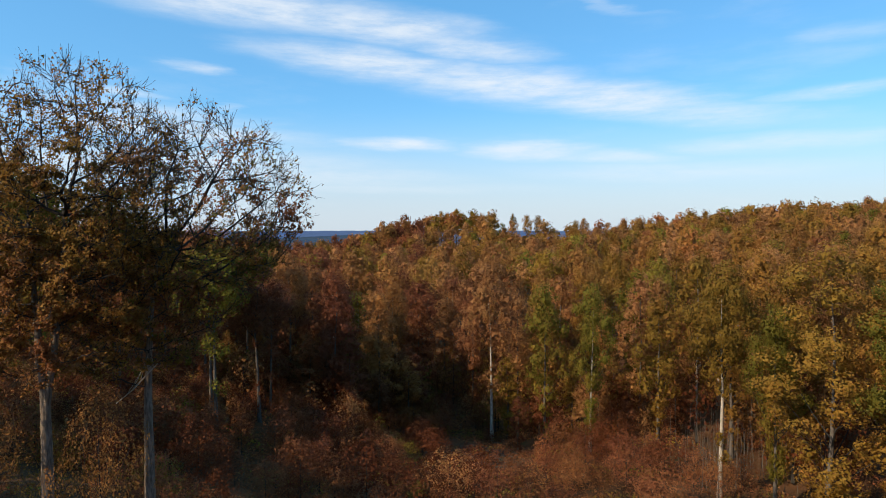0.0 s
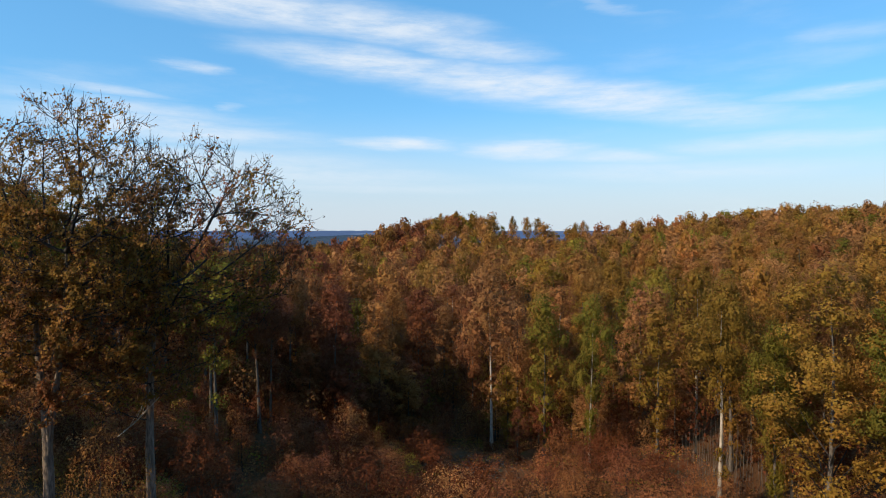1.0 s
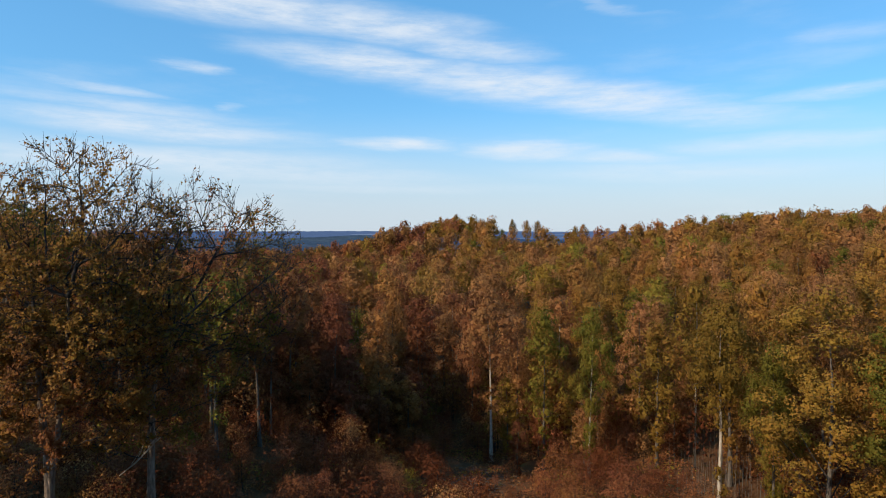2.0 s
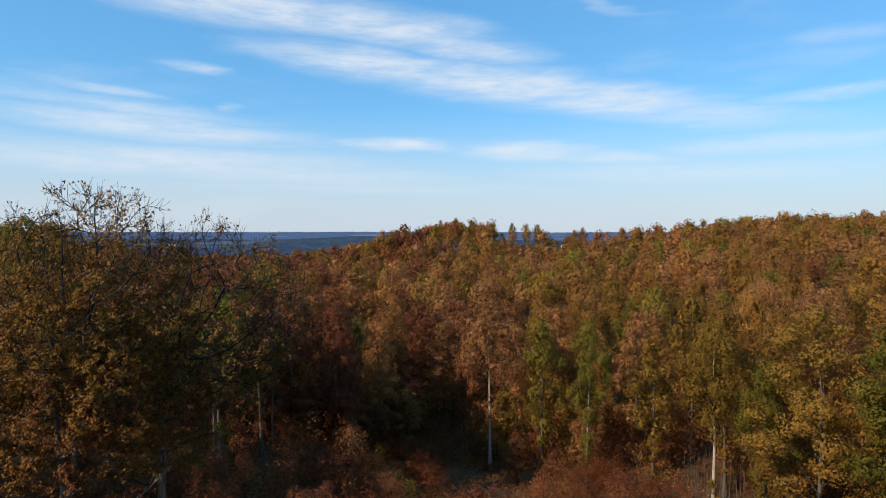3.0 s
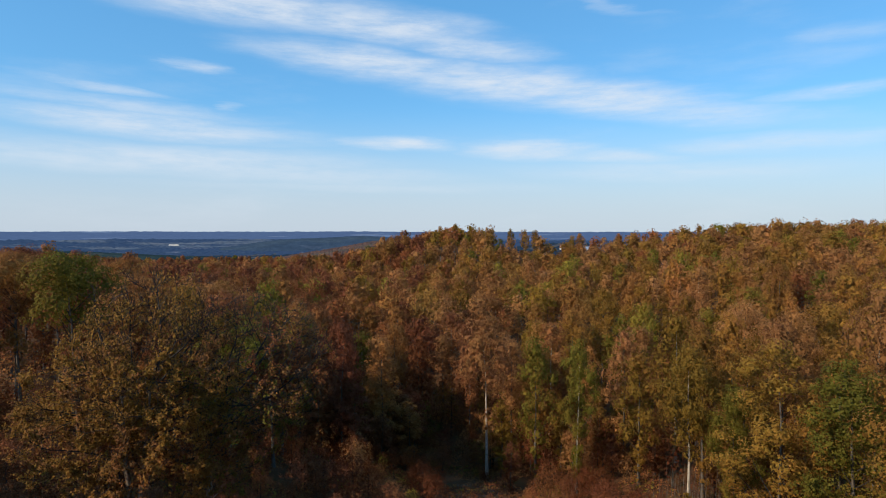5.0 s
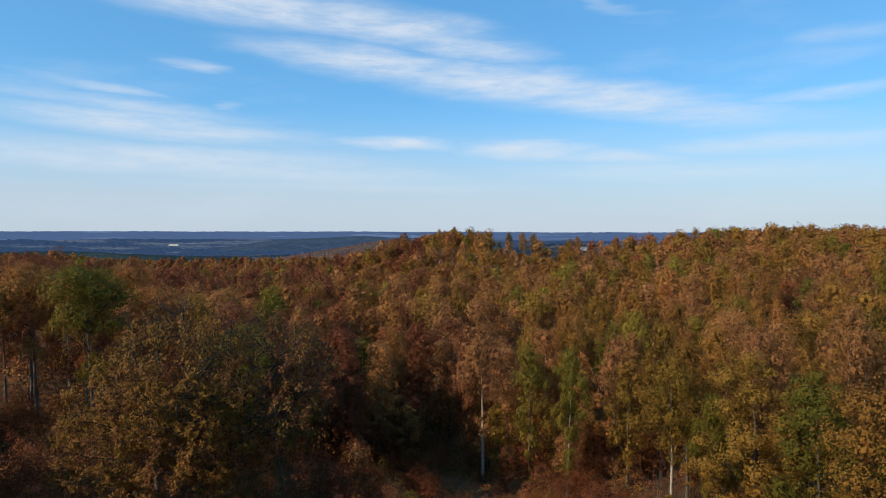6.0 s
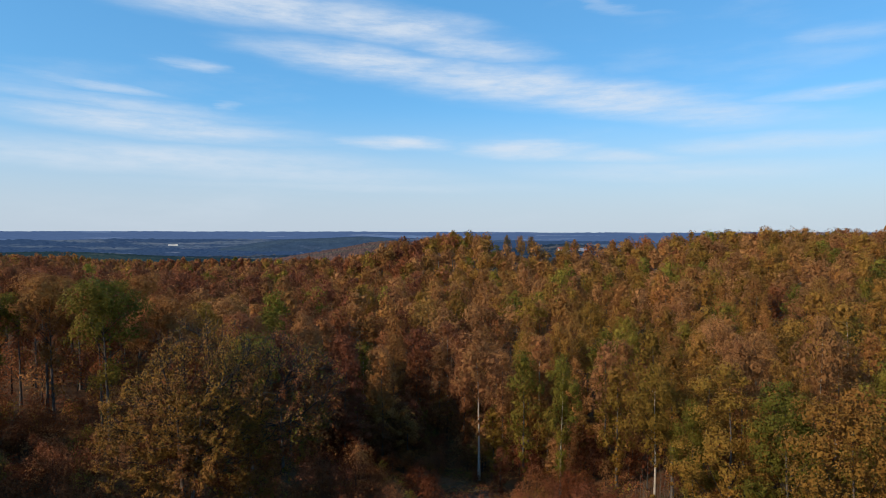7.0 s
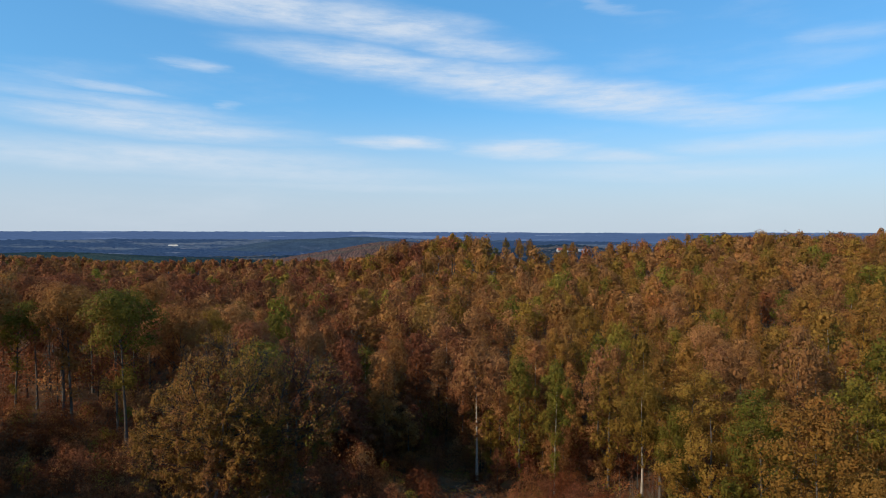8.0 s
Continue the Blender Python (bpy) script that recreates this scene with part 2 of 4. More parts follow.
def tube(geo, points, radii, sides, mat=0):
    """A tapered limb along a line of points."""
    p = np.asarray(points, dtype=float)
    d = np.gradient(p, axis=0)
    d /= np.linalg.norm(d, axis=1)[:, None] + 1e-9
    ref = np.array([0.31, 0.87, 0.38])
    a = np.cross(d, ref)
    a /= np.linalg.norm(a, axis=1)[:, None] + 1e-9
    b = np.cross(d, a)
    ang = np.linspace(0, 2 * np.pi, sides, endpoint=False)
    ring = a[:, None, :] * np.cos(ang)[None, :, None] + b[:, None, :] * np.sin(ang)[None, :, None]
    verts = (p[:, None, :] + ring * np.asarray(radii)[:, None, None]).reshape(-1, 3)
    k = np.arange(len(p) - 1)[:, None] * sides
    i = np.arange(sides)[None, :]
    j = (i + 1) % sides
    faces = np.stack([k + i, k + j, k + sides + j, k + sides + i], axis=-1).reshape(-1, 4)
    geo.put(verts, faces, mat)


def unit(v):
    return v / (np.linalg.norm(v, axis=-1, keepdims=True) + 1e-9)


def leaves(geo, rng, centres, facing, size, corners=4, mat=0):
    """Leaf sprays: a pointed blade at each centre, turned about its facing direction."""
    n = len(centres)
    nrm = unit(facing)
    a = unit(np.cross(nrm, rng.normal(size=(n, 3))))
    b = np.cross(nrm, a)
    s = (size * rng.uniform(0.6, 1.35, n))[:, None]
    if corners == 4:
        w = rng.uniform(0.5, 0.8, n)[:, None]
        pts = np.stack([centres - a * s, centres + b * s * w + nrm * s * 0.16, centres + a * s, centres - b * s * w + nrm * s * 0.16], axis=1)
    else:
        pts = np.stack([centres - a * s - b * s * 0.6, centres + a * s - b * s * 0.5, centres + b * s * 1.1], axis=1)
    geo.put(pts.reshape(-1, 3), np.arange(n * corners).reshape(n, corners), mat)


def part(name, me, parent, label=""):
    ob = new(name, me)
    ob.parent = parent
    return tagged(ob, label)


# ------------------------------------------------------------------ the lie of the land
HILLS = (
    (-90, 60, 90, 90, 14.5),
    (60, 20, 70, 60, 1.6),
    (0, -90, 170, 90, 25.5),
    (0, 120, 45, 60, -10.2),
    (120, 260, 90, 110, 1.6),
    (250, 340, 120, 140, 18.4),
    (0, 440, 70, 80, 23.6),
    (170, 470, 120, 100, 11.2),
    (-60, 320, 90, 110, -5.5),
    (-125, 450, 60, 90, 6.0),
    (-250, 650, 220, 220, -33.7),
    (-150, 200, 80, 90, 9.4),
    (0, 20, 40, 40, -5.7),
    (380, 400, 220, 220, 3.1),
    (50, 720, 250, 150, -8.7),
    (270, 170, 150, 110, 14.5),
    (130, 30, 70, 80, 12.4),
    (-22, 30, 28, 28, 7.7),
    (80, 570, 160, 80, 0.7),
    (-500, 500, 150, 150, -19.4),
    (-24, 180, 35, 40, -7.6),
    (-100, 850, 300, 120, -47.3),
)


def ground_height(x, y):
    z = 4.0 + 0.0 * x
    for cx, cy, rx, ry, h in HILLS:
        z = z + h * np.exp(-((x - cx) / rx) ** 2 - ((y - cy) / ry) ** 2)
    far = np.clip((np.hypot(x, y) - 920.0) / 300.0, 0, 1)
    far = far * far * (3 - 2 * far)
    return z * (1 - far) - 48.0 * far


def build_ground():
    u = np.linspace(-1, 1, 241)
    xs = 260 * u + 4800 * np.sign(u) * np.abs(u) ** 7
    w = np.linspace(-1, 1, 261)
    ys = 120 + 400 * w + 4600 * np.sign(w) * np.abs(w) ** 7
    gx, gy = np.meshgrid(xs, ys, indexing="ij")
    gz = ground_height(gx, gy)
    near = np.exp(-((gx / 200) ** 2) - (((gy - 90) / 200) ** 2))
    gz = gz + near * (0.25 * np.sin(gx * 0.9 + np.sin(gy * 0.7)) * np.cos(gy * 0.8) + 0.3 * np.sin(gx * 0.31 + gy * 0.23))
    k = (np.arange(240)[:, None] * 261 + np.arange(260)[None, :])
    faces = np.stack([k, k + 261, k + 262, k + 1], axis=-1).reshape(-1, 4)
    g = Geo()
    g.put(np.stack([gx, gy, gz], axis=-1).reshape(-1, 3), faces)
    tagged(new("ground", g.mesh("ground", [LITTER], True)), "forest floor of brown fallen leaves and bare soil", "ground", kind="structure")


build_ground()


FAR = []


def far_height(x, y):
    """The height of the distant country at a place."""
    for gx, gy, gz in FAR:
        d = (gx - x) ** 2 + (gy - y) ** 2
        k = np.unravel_index(np.argmin(d), d.shape)
        if d[k] < 60 ** 2:
            return float(gz[k])
    return -48.0


def far_sheet(name, label, mat, near, reach, low, rise, bumps, seed, rows, crest=0.0, lift=0.0):
    """A stretch of distant country, seen across the valley: rolling, with the rough edge of woods."""
    cols = 420
    az = np.linspace(radians(-50), radians(50), cols)
    d = np.geomspace(near, reach, rows)
    ga, gd = np.meshgrid(az, d, indexing="ij")
    x, y = gd * np.sin(ga), gd * np.cos(ga)
    rng = np.random.default_rng(seed)
    z = np.zeros_like(x)
    for k in range(7):
        wl = 2400 / 1.7 ** k
        ph, tw = rng.uniform(0, 6.28, 2)
        z += 1.7 ** -k * np.sin((x * np.cos(tw) * 0.9 + y * np.sin(tw)) * 6.28 / wl + ph)
    t = (gd - near) / (reach - near)
    rough = np.random.default_rng(seed + 1).normal(size=x.shape) * bumps
    z = low + (rise - low) * t ** 1.2 + crest * z + rough
    z += lift * np.exp(-((ga - 0.20) / 0.11) ** 2)
    FAR.append((x, y, z.copy()))
    z[:, 0] -= 40
    k = (np.arange(cols - 1)[:, None] * rows + np.arange(rows - 1)[None, :])
    faces = np.stack([k, k + rows, k + rows + 1, k + 1], axis=-1).reshape(-1, 4)
    g = Geo()
    g.put(np.stack([x, y, z], axis=-1).reshape(-1, 3), faces)
    tagged(new(name, g.mesh(name, [mat])), label, "distant land", kind="structure")


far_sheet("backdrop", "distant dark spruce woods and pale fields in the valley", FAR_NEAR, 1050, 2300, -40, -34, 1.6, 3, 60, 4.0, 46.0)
far_sheet("backdrop", "farther woods and fields of the plain, painted haze-blue", FAR_MID, 2250, 3700, -34, 0, 1.6, 5, 40, 6.0)
far_sheet("backdrop", "low hills along the skyline, painted haze-blue", FAR_HILLS, 3650, 4600, -6, 51, 0.8, 9, 22, 3.0)


def far_hill(label, mat, az0, az1, dist, top, bumps, seed):
    """A wooded hill in the distance, its outline rough with tree tops."""
    rng = np.random.default_rng(seed)
    cols, rows = 240, 44
    az = np.linspace(radians(az0), radians(az1), cols)
    d = np.linspace(dist - 260, dist + 200, rows)
    ga, gd = np.meshgrid(az, d, indexing="ij")
    u = np.linspace(-1, 1, cols)[:, None]
    v = np.linspace(-1, 1, rows)[None, :]
    z = -45 + (top + 45) * (0.5 + 0.5 * np.cos(np.pi * u)) ** 0.7 * np.clip(1 - v ** 2, 0, 1) ** 0.5 * (1 + 0.06 * np.sin(u * 9 + seed)) + rng.normal(size=ga.shape) * bumps
    k = (np.arange(cols - 1)[:, None] * rows + np.arange(rows - 1)[None, :])
    faces = np.stack([k, k + rows, k + rows + 1, k + 1], axis=-1).reshape(-1, 4)
    g = Geo()
    g.put(np.stack([gd * np.sin(ga), gd * np.cos(ga), z], axis=-1).reshape(-1, 3), faces)
    tagged(new("backdrop", g.mesh("backdrop", [mat])), label, "distant land", kind="structure")


# wooded hills: their fourth tone is painted haze as well
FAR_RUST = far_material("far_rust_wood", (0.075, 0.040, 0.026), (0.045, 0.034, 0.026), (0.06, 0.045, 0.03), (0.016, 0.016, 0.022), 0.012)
FAR_HAZE_BLUE = far_material("far_haze_blue_wood", (0.014, 0.022, 0.030), (0.018, 0.028, 0.038), (0.026, 0.034, 0.045), (0.014, 0.028, 0.056), 0.006)
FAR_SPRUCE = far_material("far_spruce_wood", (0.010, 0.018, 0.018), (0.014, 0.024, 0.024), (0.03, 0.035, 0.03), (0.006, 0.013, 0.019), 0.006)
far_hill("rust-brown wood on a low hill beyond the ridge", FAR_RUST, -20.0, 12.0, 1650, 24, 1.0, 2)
far_hill("dark wooded hill in the distance, painted haze-blue", FAR_HAZE_BLUE, -24.0, 6.0, 2900, 27, 0.5, 6)
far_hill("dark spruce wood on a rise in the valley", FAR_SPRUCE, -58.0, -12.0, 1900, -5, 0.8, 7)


# ------------------------------------------------------------------ houses of the far village
ROOF_RED = plain_material("roof_tiles_red", (0.30, 0.075, 0.045))
ROOF_GREY = plain_material("roof_sheet_grey", (0.22, 0.26, 0.33))
WALL_WHITE = plain_material("wall_render_white", (0.42, 0.41, 0.39))


def house(name, label, x, y, turn, long, wide, eaves, roof):
    ob = new(name)
    ob.matrix_basis = pose(x, y, far_height(x, y) - 1.5, 0, 0, turn)
    tagged(ob, label, "house", "houses of the far village")
    a, b, h, p = long / 2, wide / 2, eaves + 1.5, wide * 0.42
    g = Geo()
    g.put([(-a, -b, 0), (a, -b, 0), (a, b, 0), (-a, b, 0), (-a, -b, h), (a, -b, h), (a, b, h), (-a, b, h)],
          [(0, 1, 5, 4), (1, 2, 6, 5), (2, 3, 7, 6), (3, 0, 4, 7)])
    g.put([(-a, -b, h), (-a, b, h), (-a, 0, h + p)], [(0, 1, 2)])
    g.put([(a, -b, h), (a, b, h), (a, 0, h + p)], [(0, 1, 2)])
    part("wall", g.mesh("wall", [WALL_WHITE]), ob)
    g = Geo()
    e, o = 0.6, 0.5
    for side in (-1, 1):
        g.put([(-a - o, side * (b + e), h - 0.4), (a + o, side * (b + e), h - 0.4), (a + o, 0, h + p + 0.05), (-a - o, 0, h + p + 0.05),
               (-a - o, side * (b + e), h - 0.1), (a + o, side * (b + e), h - 0.1), (a + o, 0, h + p + 0.4), (-a - o, 0, h + p + 0.4)],
              [(0, 1, 2, 3), (4, 5, 6, 7), (0, 1, 5, 4), (0, 3, 7, 4), (1, 2, 6, 5)])
    part("roof", g.mesh("roof", [roof]), ob)
    g = Geo()
    g.put([(a * 0.3 + i * 0.8, 0.5 + j * 0.8, z) for z in (h + p * 0.6, h + p + 1.1) for i, j in ((0, 0), (1, 0), (1, 1), (0, 1))],
          [(0, 1, 5, 4), (1, 2, 6, 5), (2, 3, 7, 6), (3, 0, 4, 7), (4, 5, 6, 7)])
    part("chimney", g.mesh("chimney", [ROOF_RED]), ob)


for x, y, turn, long, wide in ((297, 1490, 20, 13, 9), (305, 1530, -15, 14, 10), (318, 1485, 35, 12, 9), (330, 1520, 5, 15, 10), (312, 1570, 60, 13, 9), (345, 1560, -30, 12, 9)):
    house("house", "white village house with a red tiled roof", x, y, turn, long, wide, 5.5, ROOF_RED)
house("hall", "long village hall with a blue-grey metal roof", 372, 1560, 8, 26, 12, 5.0, ROOF_GREY)
house("barn", "long pale farm hall far out in the plain", -1266, 2870, 4, 44, 12, 2.5, plain_material("roof_sheet_pale", (0.42, 0.41, 0.38)))


# ------------------------------------------------------------------ trees
def stem_line(rng, height, steps, sway):
    t = np.linspace(0, 1, steps)
    wob = np.cumsum(rng.normal(size=(steps, 2)) * sway, axis=0)
    wob -= wob[0]
    return np.column_stack([wob[:, 0] * t, wob[:, 1] * t, t * height])


def broadleaf(seed, height, clear, spread, lobes, count, leaf, low_shoots=0, limbs=8, ragged=0.25, fine=False):
    """An oak or beech of the stand: a stem, boughs, and a domed crown of rounded lobes. Each lobe carries smaller
    tufts of leaves with gaps between them, and coarser leaves in its shade. Returns what gathers its trunk with boughs,
    and its crown."""
    rng = np.random.default_rng(seed)
    stem, crown = Geo(), Geo()
    steps = 9 if limbs > 4 else 4
    line = stem_line(rng, height * 0.88, steps, 0.05 * height / 10)
    t = np.linspace(0, 1, steps)
    base = 0.0115 * height * rng.uniform(0.85, 1.15)
    tube(stem, line, base * (1.0 - 0.92 * t ** 0.9) + 0.10 * np.exp(-t * 22), 9 if fine else 5 if limbs > 4 else 3)

    def on_stem(h):
        h = min(h, line[-1, 2])
        return np.array([np.interp(h, line[:, 2], line[:, 0]), np.interp(h, line[:, 2], line[:, 1]), h])

    heads, bulk = [], []
    phase, skew = rng.uniform(0, 6.28), rng.uniform(0.8, 1.2, 4)
    for i in range(lobes):
        q = ((i + rng.uniform(0.1, 0.9)) / lobes) ** 0.85
        r = spread * (1.75 / lobes ** 0.5) * rng.uniform(0.75, 1.30)
        h = clear + r * 0.6 + (height - 1.5 * r - clear) * q
        ang = i * 2.39996 + phase + rng.uniform(-0.4, 0.4)
        dome = (1 - max(0.0, (q - 0.30) / 0.72) ** 2.3) ** 0.5 * min(1.0, 0.55 + 1.6 * q)
        rad = max(0.0, spread * dome * skew[int(ang / 1.571) % 4] - 0.75 * r) * (1.0 if i % 3 else rng.uniform(0.3, 0.8))
        c = on_stem(h) + np.array([np.cos(ang) * rad, np.sin(ang) * rad, 0])
        c[2] = h + rng.uniform(-0.3, 0.3) * r
        heads.append(c)
        bulk.append(r)
    for i in range(low_shoots):
        h = clear * rng.uniform(0.30, 1.05)
        ang = rng.uniform(0, 6.28)
        heads.append(on_stem(h) + np.array([np.cos(ang), np.sin(ang), 0]) * rng.uniform(0.1, 0.22 * spread))
        bulk.append(rng.uniform(0.14, 0.25) * spread)
    heads, bulk = np.array(heads), np.array(bulk)
    for k in range(min(limbs, lobes)):
        end = heads[k]
        out = np.hypot(end[0], end[1])
        a = on_stem(max(clear * 0.9, end[2] - 0.75 * out - rng.uniform(0.8, 2.6)))
        mid = a * 0.5 + end * 0.5 + np.array([0, 0, -0.10 * out]) + rng.normal(size=3) * 0.2
        r = base * 0.32 * (1 - 0.55 * a[2] / height)
        tube(stem, [a, a * 0.6 + mid * 0.4, mid, end], [r, r * 0.8, r * 0.55, 0.02], 5 if fine else 3, 1)
    # tufts: smaller rounded clumps over the outside of every lobe
    tufts = 16 if fine else 12
    way = unit(rng.normal(size=(len(bulk), tufts, 3)) + np.array([0, 0, 0.30]))
    tuft_at = heads[:, None, :] + way * bulk[:, None, None] * rng.uniform(0.62, 0.92, (len(bulk), tufts, 1)) * np.array([1, 1, 0.85])
    tuft_r = bulk[:, None] * rng.uniform(0.28, 0.46, (len(bulk), tufts))
    n = int(count * 3.0)
    which = rng.choice(len(bulk), n, p=bulk ** 2 / (bulk ** 2).sum())
    of = rng.integers(0, tufts, n)
    d = unit(rng.normal(size=(n, 3)) + way[which, of] * 0.9)
    depth = 1.0 - ragged * rng.uniform(size=n) ** 2 + 0.16 * (rng.uniform(size=n) < 0.07)
    pos = tuft_at[which, of] + d * (tuft_r[which, of] * depth)[:, None]
    keep = np.ones(n, dtype=bool)
    for c, r in zip(heads, bulk):
        keep &= ((pos - c) ** 2).sum(axis=1) > (0.62 * r) ** 2
    pos, d, which, of = pos[keep][:count], d[keep][:count], which[keep][:count], of[keep][:count]
    hub = np.array([line[-1, 0], line[-1, 1], 0.5 * clear + 0.5 * height])
    whole = unit((pos - hub) / np.array([spread, spread, 0.5 * (height - clear)]))
    facing = d * 0.80 + way[which, of] * 0.45 + whole * 0.40 + rng.normal(size=(len(pos), 3)) * 0.36
    leaves(crown, rng, pos, facing, leaf, 3)
    # the shaded leaves behind them
    m = count // (5 if fine or height < 10 else 7)
    inner = rng.choice(len(bulk), m, p=bulk ** 2 / (bulk ** 2).sum())
    d = unit(rng.normal(size=(m, 3)))
    leaves(crown, rng, heads[inner] + d * (bulk[inner] * rng.uniform(0.35, 0.66, m))[:, None], d + rng.normal(size=(m, 3)) * 0.3, leaf * (1.5 if height < 15 else 1.9 if fine else 2.6), 3)
    return stem, crown


WORDS = {"olive": "olive-yellow", "green": "still green", "gold": "golden yellow", "amber": "orange-brown", "rust": "rust-red", "russet": "dark red-brown", "copper": "deep copper-brown", "yellow": "bright yellow", "brown": "dull brown"}
GROUP = "trees of the autumn forest"
PATTERNS = {}
KINDS = {
    "fine_a": lambda: broadleaf(11, 30, 10, 5.6, 28, 13500, 0.112, 12, 14, fine=True),
    "fine_b": lambda: broadleaf(12, 30, 4, 5.6, 36, 15000, 0.112, 12, 16, fine=True),
    "fine_c": lambda: broadleaf(13, 30, 12, 6.2, 26, 13500, 0.115, 8, 14, fine=True),
    "lofty": lambda: broadleaf(15, 30, 18.5, 6.0, 19, 9000, 0.125, 5, 14, fine=True),
    "tall": lambda: broadleaf(14, 30, 15.5, 5.6, 22, 9500, 0.125, 4, 14, fine=True),
    "mid_a": lambda: broadleaf(21, 30, 7, 5.7, 24, 5200, 0.155, 8, 8),
    "mid_b": lambda: broadleaf(22, 30, 5, 5.2, 26, 5200, 0.155, 12, 8),
    "mid_c": lambda: broadleaf(23, 30, 10, 6.2, 22, 5200, 0.160, 6, 8),
    "mid_d": lambda: broadleaf(24, 30, 15, 5.6, 20, 4600, 0.150, 5, 16),
    "bush_a": lambda: broadleaf(31, 7, 0.8, 2.9, 20, 2100, 0.066, 0, 9, 0.5),
    "bush_b": lambda: broadleaf(32, 8, 1.0, 2.4, 20, 2100, 0.066, 0, 9, 0.5),
    "bush_c": lambda: broadleaf(33, 5, 0.5, 2.7, 18, 2000, 0.062, 0, 9, 0.5),
    "spray": lambda: broadleaf(35, 12, 5.5, 3.4, 20, 3300, 0.050, 0, 18, 0.7, fine=True),
    "sapling": lambda: broadleaf(34, 8, 2.2, 2.6, 26, 7000, 0.045, 0, 16, 0.6, fine=True),
}
FIRST = {}
TAKEN = []      # feet of all trees: x, y, room


def plant(kind, x, y, height, tone, bark=BARK_GREY, wide=1.0, turn=None, sink=0.15, name="tree", label="", group=GROUP, room=7.0):
    full = {"bush_a": 7.0, "bush_b": 8.0, "bush_c": 5.0, "sapling": 8.0, "spray": 12.0}.get(kind, 30.0)
    key = (kind, tone, bark.name, name)
    z = float(ground_height(np.float64(x), np.float64(y))) - sink
    s = height / full
    if turn is None:
        turn = random.uniform(0, 360)
    m = pose(x, y, z, random.uniform(-1.5, 1.5), random.uniform(-1.5, 1.5), turn) @ Matrix.Diagonal((s * wide, s * wide, s, 1))
    if not label:
        label = f"{WORDS[tone]} {'young beech bush on the forest floor' if name == 'bush' else 'broadleaf tree standing in the autumn forest'}"
    if key not in FIRST:
        if kind not in PATTERNS:
            st, cr = KINDS[kind]()
            PATTERNS[kind] = (st.mesh("trunk", [], True), cr.mesh("crown", []))
        meshes = []
        for me, mt in zip(PATTERNS[kind], (bark, LEAVES[tone])):
            me = me.copy()
            me.materials.append(mt)
            # boughs take the dark bark, with the crown's shade in its colour
            if mt is bark:
                me.materials.append(BARK_DARK)
            meshes.append(me)
        ob = new(name)
        part("trunk", meshes[0], ob)
        part("crown", meshes[1], ob)
        ob.matrix_basis = m
        tagged(ob, label, "bush" if name == "bush" else "tree", group)
        FIRST[key] = ob
        TAKEN.append((x, y, room))
        return ob
    first = FIRST[key]
    keep = first.scale.copy()
    first.scale = (1, 1, 1)
    ob = copy_thing(first, m)
    first.scale = keep
    tagged(ob, label, "bush" if name == "bush" else "tree", group)
    TAKEN.append((x, y, room))
    return ob


# ------------------------------------------------------------------ the two beeches by the camera
def grow(rng, stem, buds, step, reach_end, lift):
    """Wood that grows from the stem towards the free buds of the crown, forking on its way. Returns the points, the
    number of the point that each one grew from, and the number of the stem's points."""
    pts = [np.array(p, float) for p in stem]
    parent = [max(0, i - 1) for i in range(len(stem))]
    held = np.full(len(buds), 1e9)
    owner = np.zeros(len(buds), dtype=int)
    fresh = list(range(len(stem)))
    alive = np.ones(len(buds), dtype=bool)
    for turn in range(110):
        for i in fresh:
            d = np.linalg.norm(buds - pts[i], axis=1)
            closer = d < held
            held[closer], owner[closer] = d[closer], i
        alive &= held > reach_end
        if not alive.any() or not fresh:
            break
        fresh = []
        for i in np.unique(owner[alive]):
            pull = buds[alive & (owner == i)]
            way = unit(unit(pull - pts[i]).mean(axis=0) + np.array([0, 0, lift]) + rng.normal(size=3) * 0.14)
            if i > 0 and i >= len(stem):
                way = unit(way + 0.7 * unit(pts[i] - pts[parent[i]]))
            spot = pts[i] + way * step
            if min(np.linalg.norm(spot - p) for p in pts[-40:]) < 0.3 * step:
                continue
            fresh.append(len(pts))
            pts.append(spot)
            parent.append(int(i))
    return np.array(pts), np.array(parent), len(stem)


